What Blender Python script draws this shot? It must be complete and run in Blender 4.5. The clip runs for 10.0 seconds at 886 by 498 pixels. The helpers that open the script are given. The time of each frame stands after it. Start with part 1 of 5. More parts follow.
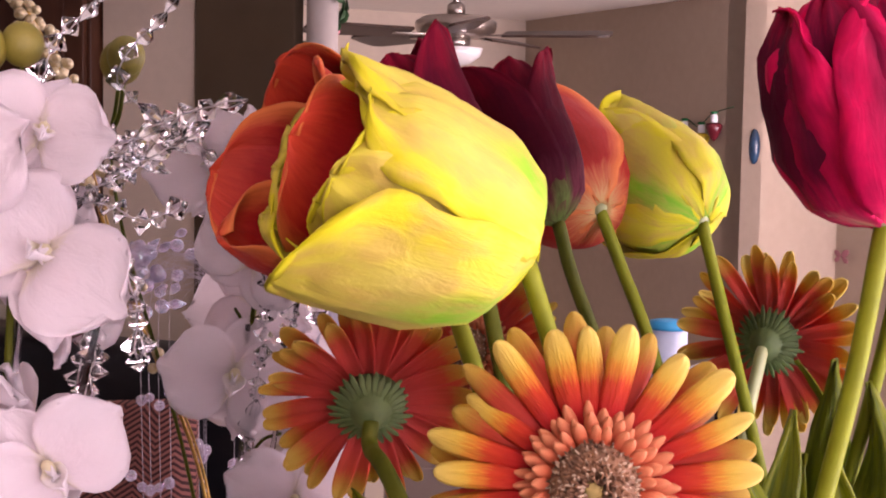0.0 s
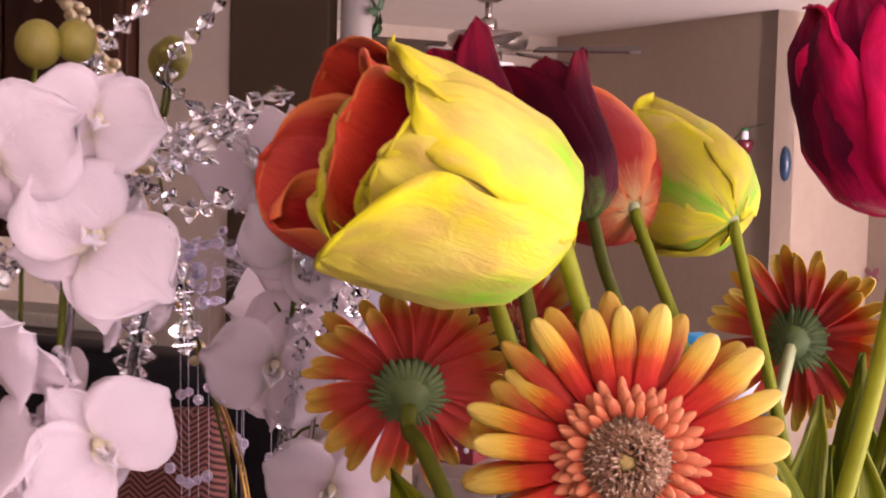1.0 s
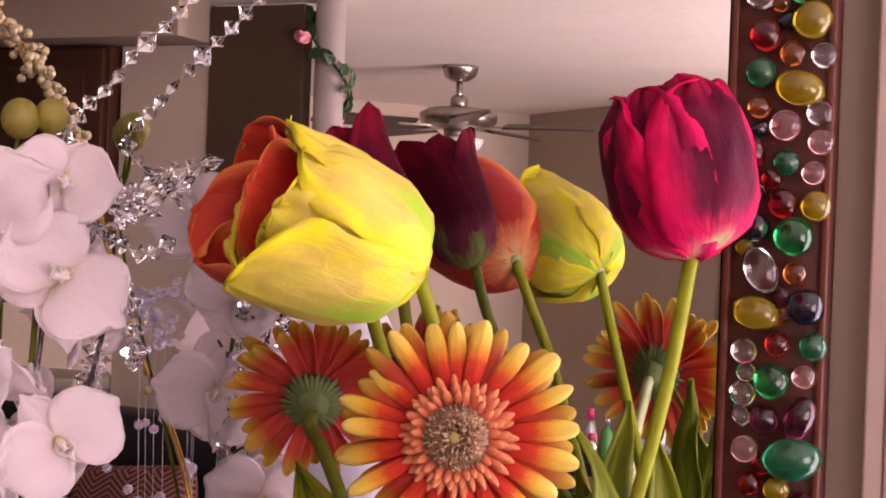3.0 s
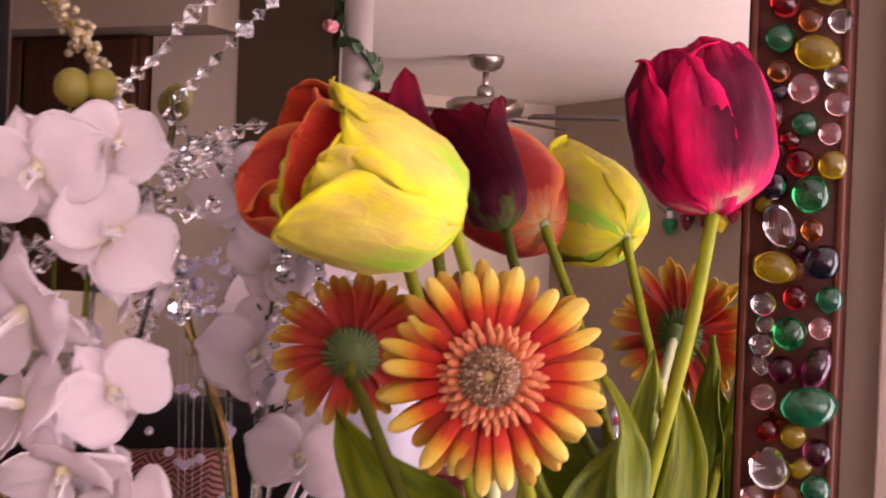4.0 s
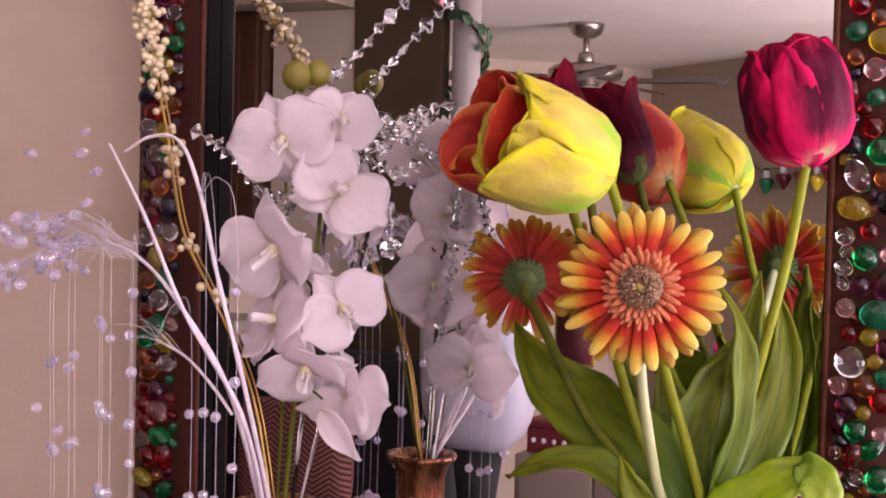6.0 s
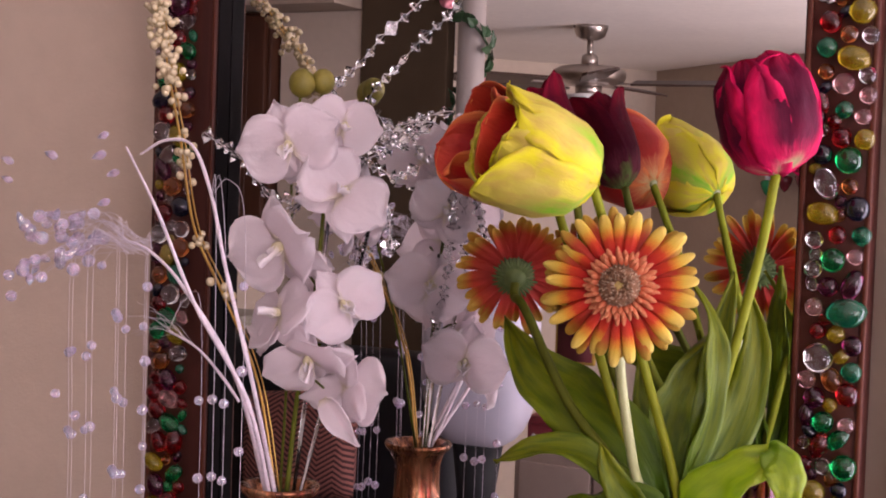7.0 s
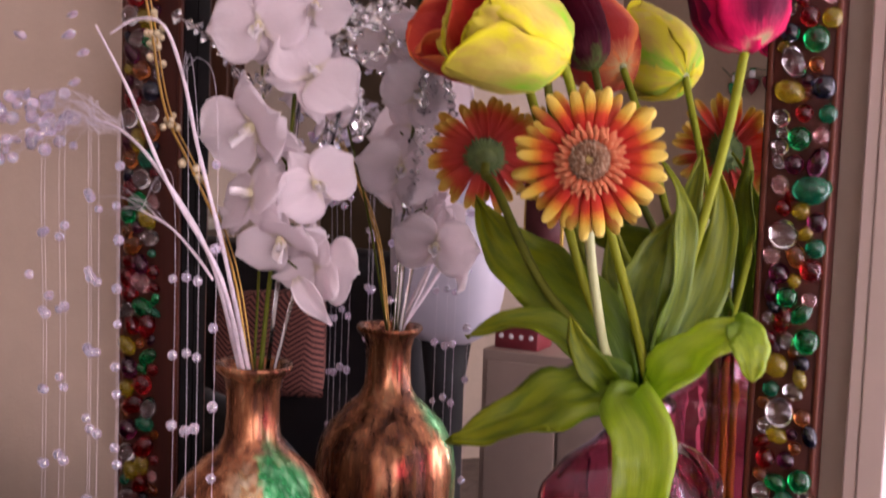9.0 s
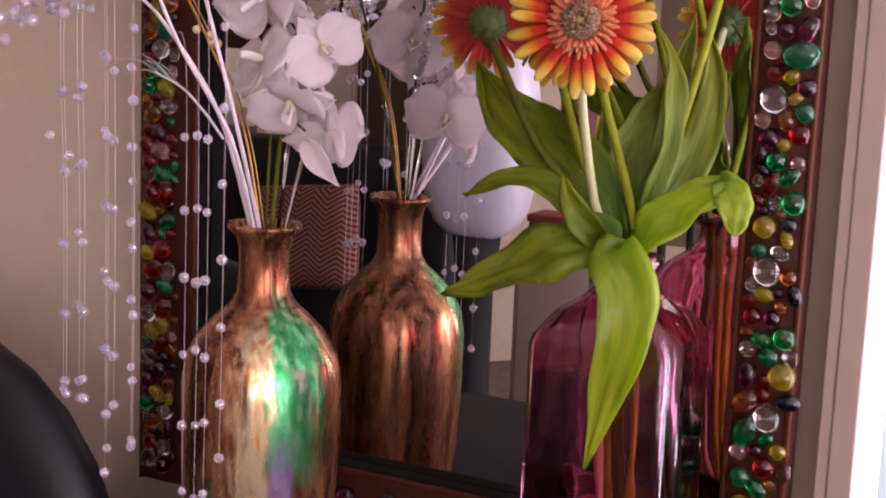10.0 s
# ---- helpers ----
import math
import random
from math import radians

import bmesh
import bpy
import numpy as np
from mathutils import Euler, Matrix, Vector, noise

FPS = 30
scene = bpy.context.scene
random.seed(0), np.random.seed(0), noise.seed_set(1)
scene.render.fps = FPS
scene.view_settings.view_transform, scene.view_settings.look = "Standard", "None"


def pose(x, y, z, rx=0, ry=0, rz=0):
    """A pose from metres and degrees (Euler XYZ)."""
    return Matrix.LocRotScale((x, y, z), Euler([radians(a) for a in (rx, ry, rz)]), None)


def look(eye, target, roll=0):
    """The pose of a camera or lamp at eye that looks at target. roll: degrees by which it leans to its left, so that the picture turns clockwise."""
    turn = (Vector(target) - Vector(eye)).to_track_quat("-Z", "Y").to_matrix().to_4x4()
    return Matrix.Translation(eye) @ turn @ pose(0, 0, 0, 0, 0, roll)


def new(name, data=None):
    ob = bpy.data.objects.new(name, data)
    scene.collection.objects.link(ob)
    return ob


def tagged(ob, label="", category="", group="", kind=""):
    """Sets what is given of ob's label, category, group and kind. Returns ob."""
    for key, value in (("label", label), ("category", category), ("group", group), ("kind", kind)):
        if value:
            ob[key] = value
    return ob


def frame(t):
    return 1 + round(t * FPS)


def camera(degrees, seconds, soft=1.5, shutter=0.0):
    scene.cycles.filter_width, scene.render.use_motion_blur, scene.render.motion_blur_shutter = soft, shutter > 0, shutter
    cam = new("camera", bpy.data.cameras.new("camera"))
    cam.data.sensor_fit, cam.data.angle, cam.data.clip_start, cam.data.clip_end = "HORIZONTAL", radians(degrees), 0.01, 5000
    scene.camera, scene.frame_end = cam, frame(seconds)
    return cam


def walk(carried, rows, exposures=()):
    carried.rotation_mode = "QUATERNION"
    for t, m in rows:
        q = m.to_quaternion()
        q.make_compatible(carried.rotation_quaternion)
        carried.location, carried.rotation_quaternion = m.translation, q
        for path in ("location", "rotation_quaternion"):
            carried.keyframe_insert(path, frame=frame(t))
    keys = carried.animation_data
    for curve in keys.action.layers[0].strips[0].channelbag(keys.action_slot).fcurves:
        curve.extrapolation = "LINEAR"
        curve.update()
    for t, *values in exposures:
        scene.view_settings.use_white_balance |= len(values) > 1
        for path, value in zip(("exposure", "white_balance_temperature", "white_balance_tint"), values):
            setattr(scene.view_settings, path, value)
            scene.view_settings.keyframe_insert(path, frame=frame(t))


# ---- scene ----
cam = camera(35.0, 10.0, soft=1.9, shutter=0.5)
PATH = [
    (0, (0.112, -0.585, 0.501), (-0.619, 1.271, 0.355), 1.0),
    (0.5, (0.12, -0.588, 0.496), (-0.638, 1.257, 0.34), 0.8),
    (1, (0.116, -0.605, 0.491), (-0.654, 1.237, 0.368), 1.5),
    (1.5, (0.157, -0.678, 0.492), (-0.57, 1.185, 0.43), 1.0),
    (2, (0.201, -0.723, 0.489), (-0.531, 1.138, 0.464), 1.4),
    (2.5, (0.211, -0.727, 0.482), (-0.538, 1.127, 0.478), 2.2),
    (2.7, (0.212, -0.722, 0.482), (-0.535, 1.134, 0.469), 2.2),
    (3.8, (0.215, -0.728, 0.477), (-0.564, 1.114, 0.459), 2.1),
    (4, (0.223, -0.757, 0.463), (-0.561, 1.083, 0.438), 2.2),
    (4.5, (0.228, -0.841, 0.464), (-0.604, 0.976, 0.385), 1.8),
    (5, (0.259, -0.903, 0.455), (-0.637, 0.88, 0.309), 1.8),
    (5.5, (0.273, -0.956, 0.471), (-0.63, 0.825, 0.364), 1.5),
    (6, (0.276, -0.987, 0.454), (-0.625, 0.797, 0.374), 1.5),
    (7.5, (0.323, -1.052, 0.459), (-0.588, 0.726, 0.369), 2.7),
    (8, (0.321, -1.05, 0.446), (-0.584, 0.73, 0.322), 3.3),
    (8.5, (0.306, -1.051, 0.443), (-0.582, 0.736, 0.299), 2.9),
    (9, (0.315, -1.052, 0.437), (-0.543, 0.742, 0.225), 2.0),
    (9.5, (0.336, -1.065, 0.414), (-0.546, 0.704, 0.112), 2.1),
    (10, (0.367, -1.077, 0.406), (-0.537, 0.675, 0.066), 2.4),
]
walk(cam, [(t, look(eye, target, roll)) for t, eye, target, roll in PATH],
     [(0.0, 0.12, 6350, 20), (2.7, -0.07, 6900, 23), (4.0, -0.08, 6850, 23), (5.5, -0.02, 6300, 18), (7.5, -0.36, 6200, 13), (10.0, -0.25, 6200, 14)])

# ---- world and light ----
world = bpy.data.worlds.new("world")
scene.world = world
world.use_nodes = True
wn = world.node_tree.nodes
sky = wn.new("ShaderNodeTexSky")
sky.sky_type, sky.sun_disc, sky.sun_elevation, sky.sun_rotation = "NISHITA", False, radians(35), radians(60)
world.node_tree.links.new(sky.outputs[0], wn["Background"].inputs[0])
wn["Background"].inputs[1].default_value = 0.1


def area_lamp(name, eye, target, sx, sy, watts, colour):
    lamp = bpy.data.lights.new(name, "AREA")
    lamp.shape, lamp.size, lamp.size_y, lamp.energy, lamp.color = "RECTANGLE", sx, sy, watts, colour
    ob = new(name, lamp)
    ob.matrix_world = look(eye, target)
    return ob


FILL_COLOUR = (1.0, 0.80, 0.84)
area_lamp("daylight_north", (0.84, 0.115, 0.25), (-0.35, -1.7, 0.6), 1.2, 1.4, 52, (0.98, 0.82, 0.96))
# east fill, added out of view to light the flowers from the front
area_lamp("fill_lamp_east", (1.95, -1.7, 0.35), (-0.4, -1.2, 0.45), 1.6, 1.2, 52, FILL_COLOUR)
# hall fill, added to brighten the ceiling; its source is invented
area_lamp("fill_lamp_hall", (1.42, -3.42, 0.35), (-0.7, -4.1, 1.2), 0.9, 1.1, 118, FILL_COLOUR)


# ---- materials ----
class Mat:
    """A node material with short calls."""

    def __init__(self, name, rough=0.5, metal=0.0, **inputs):
        self.m = bpy.data.materials.new(name)
        self.m.use_nodes = True
        self.t = self.m.node_tree
        self.b = self.t.nodes["Principled BSDF"]
        self.set("Roughness", rough)
        self.set("Metallic", metal)
        for k, v in inputs.items():
            self.set(k.replace("_", " "), v)

    def set(self, name, v):
        self.b.inputs[name].default_value = (*v, 1) if isinstance(v, tuple) and len(v) == 3 else v

    def n(self, kind, **props):
        node = self.t.nodes.new("ShaderNode" + kind)
        for k, v in props.items():
            if k == "data_type":
                node.data_type = v
            elif k == "blend_type":
                node.blend_type = v
            elif k == "operation":
                node.operation = v
        return node

    def link(self, a, b):
        self.t.links.new(a, b)

    def coords(self, which="Object", scale=(1, 1, 1)):
        c, mp = self.n("TexCoord"), self.n("Mapping")
        mp.inputs["Scale"].default_value = scale
        self.link(c.outputs[which], mp.inputs[0])
        return mp.outputs[0]

    def noise(self, scale, detail=4.0, vec=None, rough=0.55, distortion=0.0):
        t = self.n("TexNoise")
        t.inputs["Scale"].default_value, t.inputs["Detail"].default_value = scale, detail
        t.inputs["Roughness"].default_value, t.inputs["Distortion"].default_value = rough, distortion
        if vec is not None:
            self.link(vec, t.inputs["Vector"])
        return t.outputs["Fac"]

    def ramp(self, fac, stops):
        r = self.n("ValToRGB")
        e = r.color_ramp.elements
        while len(e) < len(stops):
            e.new(0.5)
        for el, (p, c) in zip(e, stops):
            el.position, el.color = p, (*c, 1) if len(c) == 3 else c
        self.link(fac, r.inputs[0])
        return r.outputs[0]

    def mix(self, fac, a, b, blend="MIX"):
        x = self.n("Mix", data_type="RGBA", blend_type=blend)
        for k, v in ((0, fac), (6, a), (7, b)):
            if isinstance(v, (int, float)):
                x.inputs[k].default_value = v
            elif isinstance(v, tuple):
                x.inputs[k].default_value = (*v, 1)
            else:
                self.link(v, x.inputs[k])
        return x.outputs[2]

    def math(self, op, a, b=0.0):
        x = self.n("Math", operation=op)
        for k, v in ((0, a), (1, b)):
            if isinstance(v, (int, float)):
                x.inputs[k].default_value = v
            else:
                self.link(v, x.inputs[k])
        return x.outputs[0]

    def uv(self):
        s = self.n("SeparateXYZ")
        self.link(self.n("UVMap").outputs[0], s.inputs[0])
        return s.outputs[0], s.outputs[1]

    def colour(self, c):
        self.link(c, self.b.inputs["Base Color"])
        return self

    def roughness(self, c):
        self.link(c, self.b.inputs["Roughness"])
        return self

    def bump(self, h, strength=0.3, dist=0.001):
        b = self.n("Bump")
        b.inputs["Strength"].default_value, b.inputs["Distance"].default_value = strength, dist
        self.link(h, b.inputs["Height"])
        self.link(b.outputs[0], self.b.inputs["Normal"])
        return self


def plain(name, base, rough=0.5, metal=0.0, scale=30.0, vary=0.15, bump=0.1, dist=0.001, **inputs):
    """A surface with fine grain and broad unevenness round one colour."""
    m = Mat(name, rough, metal, **inputs)
    v = m.coords()
    f = m.mix(0.5, m.noise(scale, 5, v), m.noise(scale * 0.12, 3, v))
    lo, hi = tuple(c * (1 - vary) for c in base), tuple(min(1, c * (1 + vary)) for c in base)
    m.colour(m.ramp(f, [(0.3, lo), (0.7, hi)]))
    if bump:
        m.bump(m.noise(scale * 2.5, 4, v), bump, dist)
    return m.m


def petal_mat(name, stops, vein=0.12, edge=None, spots=None, trans=0.25, rough=0.55, green=None, spec=0.25, crease=0.35):
    """Cloth petal: colour runs from base to tip along v; veins run along it, edge tints the rim."""
    m = Mat(name, rough, 0.0, Specular_IOR_Level=spec)
    u, v = m.uv()
    wob = m.noise(9.0, 3, m.coords("UV", (4, 1, 1)))
    vv = m.math("ADD", v, m.math("MULTIPLY", m.math("SUBTRACT", wob, 0.5), 0.22))
    c = m.ramp(vv, stops)
    side = m.math("ABSOLUTE", m.math("SUBTRACT", u, 0.5))
    if edge:
        col, a, b = edge
        c = m.mix(m.ramp(m.math("ADD", side, m.math("MULTIPLY", wob, 0.08)), [(a, (0, 0, 0)), (b, (1, 1, 1))]), c, col)
    if green:
        col, top = green
        mid = m.math("SUBTRACT", 1.0, m.math("MULTIPLY", side, 5.0))
        low = m.math("SUBTRACT", 1.0, m.math("DIVIDE", v, top))
        c = m.mix(m.math("MULTIPLY", m.ramp(m.math("ADD", mid, m.math("MULTIPLY", low, 0.6)), [(0.35, (0, 0, 0)), (0.9, (1, 1, 1))]),
                         m.ramp(low, [(0.0, (0, 0, 0)), (0.5, (1, 1, 1))])), c, col)
    if spots:
        col, amount = spots
        c = m.mix(m.math("MULTIPLY", m.ramp(m.noise(4.0, 3, m.coords("UV", (1.5, 1, 1))), [(0.42, (0, 0, 0)), (0.62, (1, 1, 1))]), amount), c, col)
    lines = m.noise(1.0, 2, m.coords("UV", (46, 2.2, 1)))
    c = m.mix(m.math("MULTIPLY", lines, vein), c, (0.0, 0.0, 0.0))
    m.colour(c)
    h = m.math("ADD", m.math("MULTIPLY", lines, 0.35), m.math("MULTIPLY", m.noise(9, 4, m.coords("UV", (1, 1, 1))), 0.8))
    m.bump(m.math("ADD", h, m.math("MULTIPLY", m.noise(3.5, 5, m.coords("UV", (2.5, 1, 1)), 0.6, 1.2), 2.0)), crease, 0.0012)
    if trans:
        tr = m.n("BsdfTranslucent")
        m.link(c, tr.inputs[0])
        mx = m.n("MixShader")
        mx.inputs[0].default_value = trans
        m.link(m.b.outputs[0], mx.inputs[1])
        m.link(tr.outputs[0], mx.inputs[2])
        m.link(mx.outputs[0], m.t.nodes["Material Output"].inputs[0])
    return m.m


def glass_mat(name, base, rough=0.02, ior=1.5, swirl=None):
    m = Mat(name, rough, 0.0, IOR=ior, Transmission_Weight=(1.0 if min(base) > 0.5 else 0.94) if swirl is None else 0.72, Specular_IOR_Level=0.7)
    if swirl is None:
        m.set("Base Color", base)
    else:
        v = m.coords("Object", (1, 1, 2.5))
        f = m.noise(70.0, 2, v, 0.4, 2.5)
        m.colour(m.ramp(f, [(0.3, base), (0.60, base), (0.72, swirl)]))
    return m.m


def wood_mat(name, lo, hi, along=(1, 1, 0.06), scale=60.0, rough=0.42):
    m = Mat(name, rough, 0.0, Specular_IOR_Level=0.3)
    v = m.coords("Object", along)
    f = m.noise(scale, 6, v, 0.6, 0.6)
    g = m.noise(scale * 0.1, 3, v)
    m.colour(m.ramp(m.mix(0.35, f, g), [(0.3, lo), (0.7, hi)]))
    m.bump(f, 0.25, 0.0006)
    return m.m


def wall_mat(name, base, grain=180.0):
    m = Mat(name, 0.85)
    v = m.coords()
    c = m.ramp(m.mix(0.5, m.noise(2.2, 4, v), m.noise(30, 4, v)), [(0.3, tuple(x * 0.92 for x in base)), (0.7, tuple(min(1, x * 1.06) for x in base))])
    m.colour(c)
    m.bump(m.noise(grain, 5, v, 0.65), 0.35, 0.0012)
    return m.m


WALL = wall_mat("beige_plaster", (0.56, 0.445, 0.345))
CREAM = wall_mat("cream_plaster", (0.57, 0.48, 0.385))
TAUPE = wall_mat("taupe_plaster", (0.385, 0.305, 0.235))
CEILING = wall_mat("white_ceiling_texture", (0.90, 0.86, 0.80), 60.0)
TRIM = plain("trim_paint", (0.37, 0.29, 0.25), 0.45, vary=0.05)
DARK_PANEL = plain("dark_brown_paint", (0.072, 0.049, 0.029), 0.8, scale=6, vary=0.15, Specular_IOR_Level=0.15)
FLOOR = plain("beige_carpet", (0.16, 0.125, 0.105), 0.95, scale=140, vary=0.35, bump=0.6, dist=0.004)
FRAME_WOOD = wood_mat("mahogany", (0.035, 0.007, 0.003), (0.105, 0.024, 0.009), rough=0.5)
RAIL_BED = wood_mat("dark_mahogany", (0.025, 0.005, 0.003), (0.065, 0.013, 0.006), rough=0.6)
TOP_WOOD = plain("dark_stained_top", (0.014, 0.011, 0.012), 0.7, scale=40, vary=0.35, bump=0.15, Specular_IOR_Level=0.12)
CABINET_WOOD = wood_mat("cherry_wood", (0.036, 0.012, 0.006), (0.080, 0.028, 0.013), scale=20)
MIRROR = Mat("silvered_glass", 0.0, 1.0)
MIRROR.set("Base Color", (0.90, 0.91, 0.90))
MIRROR = MIRROR.m

# ---- mesh helpers ----
def mesh_of(bm, name, material, smooth=True):
    me = bpy.data.meshes.new(name)
    bm.to_mesh(me)
    bm.free()
    me.materials.append(material)
    if smooth:
        for p in me.polygons:
            p.use_smooth = True
    return me


def part(name, bm, material, parent=None, label="", smooth=True):
    ob = new(name, mesh_of(bm, name, material, smooth))
    ob.parent = parent
    if label:
        ob["label"] = label
    return ob


def thing(name, at, label, category, group="", kind=""):
    ob = new(name)
    ob.location = at
    ob.empty_display_size = 0.02
    return tagged(ob, label, category, group, kind)


def box(bm, lo, hi, bevel=0.0, m=None):
    lo, hi = Vector(lo), Vector(hi)
    made = bmesh.ops.create_cube(bm, size=1.0, matrix=Matrix.Translation((lo + hi) / 2) @ Matrix.Diagonal((*(hi - lo), 1)))["verts"]
    if bevel:
        edges = {e for v in made for e in v.link_edges}
        made = [f for f in bmesh.ops.bevel(bm, geom=list(edges), offset=bevel, segments=2, affect="EDGES", profile=0.5)["verts"]]
    if m is not None:
        bmesh.ops.transform(bm, matrix=m, verts=[v for v in made if v.is_valid])
    return bm


def prism(points, z0, z1):
    """A solid over a plan polygon."""
    bm = bmesh.new()
    a = [bm.verts.new((x, y, z0)) for x, y in points]
    b = [bm.verts.new((x, y, z1)) for x, y in points]
    n = len(points)
    bm.faces.new(a[::-1])
    bm.faces.new(b)
    for i in range(n):
        bm.faces.new((a[i], a[(i + 1) % n], b[(i + 1) % n], b[i]))
    bmesh.ops.recalc_face_normals(bm, faces=bm.faces)
    return bm


def lathe(profile, segs=32, close=True):
    """Turn (radius, z) pairs round the z axis."""
    bm = bmesh.new()
    rings = []
    for r, z in profile:
        rings.append([bm.verts.new((r * math.cos(2 * math.pi * i / segs), r * math.sin(2 * math.pi * i / segs), z)) for i in range(segs)])
    for a, b in zip(rings, rings[1:]):
        for i in range(segs):
            bm.faces.new((a[i], a[(i + 1) % segs], b[(i + 1) % segs], b[i]))
    if close:
        bm.faces.new(rings[0][::-1])
        bm.faces.new(rings[-1])
    bmesh.ops.recalc_face_normals(bm, faces=bm.faces)
    return bm


def shell(bm, fn, nu, nv, thick, ease=lambda v: v):
    """A closed thin sheet over fn(u, v), with its uv map; thickness thins to the rim."""
    uvl = bm.loops.layers.uv.verify()
    pts = [[fn(i / nu, ease(j / nv)) for i in range(nu + 1)] for j in range(nv + 1)]
    tops, bots = [], []
    for j in range(nv + 1):
        tr, br = [], []
        for i in range(nu + 1):
            du = pts[j][min(i + 1, nu)] - pts[j][max(i - 1, 0)]
            dv = pts[min(j + 1, nv)][i] - pts[max(j - 1, 0)][i]
            n = du.cross(dv)
            n = n.normalized() if n.length > 1e-12 else Vector((0, 0, 1))
            tr.append(bm.verts.new(pts[j][i] + n * thick / 2))
            br.append(bm.verts.new(pts[j][i] - n * thick / 2))
        tops.append(tr)
        bots.append(br)

    def face(vs, cs):
        f = bm.faces.new(vs)
        for lp, (i, j) in zip(f.loops, cs):
            lp[uvl].uv = (i / nu, ease(j / nv))

    for j in range(nv):
        for i in range(nu):
            cs = [(i, j), (i + 1, j), (i + 1, j + 1), (i, j + 1)]
            face([tops[b][a] for a, b in cs], cs)
            face([bots[b][a] for a, b in cs[::-1]], cs[::-1])
    rim = [(i, 0) for i in range(nu)] + [(nu, j) for j in range(nv)] + [(i, nv) for i in range(nu, 0, -1)] + [(0, j) for j in range(nv, 0, -1)]
    for a, b in zip(rim, rim[1:] + rim[:1]):
        face([tops[a[1]][a[0]], bots[a[1]][a[0]], bots[b[1]][b[0]], tops[b[1]][b[0]]], [a, a, b, b])
    return bm


def spline(points, n):
    """Catmull-Rom through the points, n steps a span."""
    p = [Vector(q) for q in points]
    p = [p[0] * 2 - p[1]] + p + [p[-1] * 2 - p[-2]]
    out = []
    for a, b, c, d in zip(p, p[1:], p[2:], p[3:]):
        for k in range(n):
            t = k / n
            out.append(0.5 * (2 * b + (c - a) * t + (2 * a - 5 * b + 4 * c - d) * t * t + (3 * b - a - 3 * c + d) * t ** 3))
    return out + [p[-2]]


def tube(bm, points, r0, r1=None, segs=8, steps=6, wobble=0.0):
    """A tapered round stem along the points."""
    r1 = r0 if r1 is None else r1
    line = spline(points, steps) if len(points) > 2 else [Vector(q) for q in points]
    rings, side = [], None
    for k, c in enumerate(line):
        d = (line[min(k + 1, len(line) - 1)] - line[max(k - 1, 0)]).normalized()
        if side is None:
            side = d.orthogonal().normalized()
        side = (side - d * side.dot(d)).normalized()
        up = d.cross(side)
        r = r0 + (r1 - r0) * k / (len(line) - 1)
        r *= 1 + wobble * noise.noise(c * 90)
        rings.append([bm.verts.new(c + (side * math.cos(a) + up * math.sin(a)) * r) for a in [2 * math.pi * i / segs for i in range(segs)]])
    for a, b in zip(rings, rings[1:]):
        for i in range(segs):
            bm.faces.new((a[i], a[(i + 1) % segs], b[(i + 1) % segs], b[i]))
    bm.faces.new(rings[0][::-1])
    bm.faces.new(rings[-1])
    return bm


def ball(bm, c, r, seg=10, ring=6, squash=(1, 1, 1), turn=None):
    m = Matrix.Translation(c) @ (turn.to_4x4() if turn is not None else Matrix()) @ Matrix.Diagonal((*squash, 1))
    bmesh.ops.create_uvsphere(bm, u_segments=seg, v_segments=ring, radius=r, matrix=m)
    return bm


def facing(d, roll=0.0):
    """A turn that brings the z axis to d."""
    return Vector(d).normalized().to_track_quat("Z", "Y").to_matrix().to_4x4() @ Matrix.Rotation(radians(roll), 4, "Z")


# ---- the room: walls, floor, ceiling ----
FLOOR_Z, CEIL_Z, TOP_Z = -1.34, 1.10, -0.068


def wall(name, p, q, label, material, z0=FLOOR_Z, z1=CEIL_Z, thick=0.1, side=1):
    p, q = Vector(p), Vector(q)
    n = Vector((-(q - p).y, (q - p).x)).normalized() * thick * side
    ob = part(name, prism([tuple(p), tuple(q), tuple(q + n), tuple(p + n)], z0, z1), material, None, "", False)
    return tagged(ob, label, "wall", "", "structure")


NORTH_Y = 0.03
wall("wall_north", (-5.2, NORTH_Y), (0.175, NORTH_Y), "beige plaster wall behind the mirror", WALL)
wall("wall_north_east", (1.5, NORTH_Y), (2.14, NORTH_Y), "beige plaster wall beside the window", WALL)
wall("wall_north_sill", (0.175, NORTH_Y), (1.5, NORTH_Y), "beige plaster wall under the window", WALL, FLOOR_Z, -0.5)
wall("wall_north_head", (0.175, NORTH_Y), (1.5, NORTH_Y), "beige plaster wall over the window", WALL, 1.0, CEIL_Z)
CORNER = Vector((-2.0, -5.8))
U, W = Vector((0.77, 0.64)), Vector((-0.64, 0.77))
A = CORNER + U * 1.56
B = A + Vector((0.64, -0.77)) * 0.5
C = B + U * 3.3
D = CORNER + W * 4.2
wall("wall_back", D, CORNER, "cream plaster wall behind the ceiling fan", CREAM, side=-1)
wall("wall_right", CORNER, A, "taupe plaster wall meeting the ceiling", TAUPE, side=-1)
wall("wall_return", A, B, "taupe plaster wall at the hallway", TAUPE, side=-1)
# E1 to E2: unseen opening added for the hall fill lamp
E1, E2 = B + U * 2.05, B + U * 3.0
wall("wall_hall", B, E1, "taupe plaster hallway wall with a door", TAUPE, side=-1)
wall("wall_hall_end", E2, C, "taupe plaster wall beside the added hall opening", TAUPE, side=-1)
wall("wall_hall_sill", E1, E2, "taupe plaster wall under the added hall opening", TAUPE, FLOOR_Z, -0.3, side=-1)
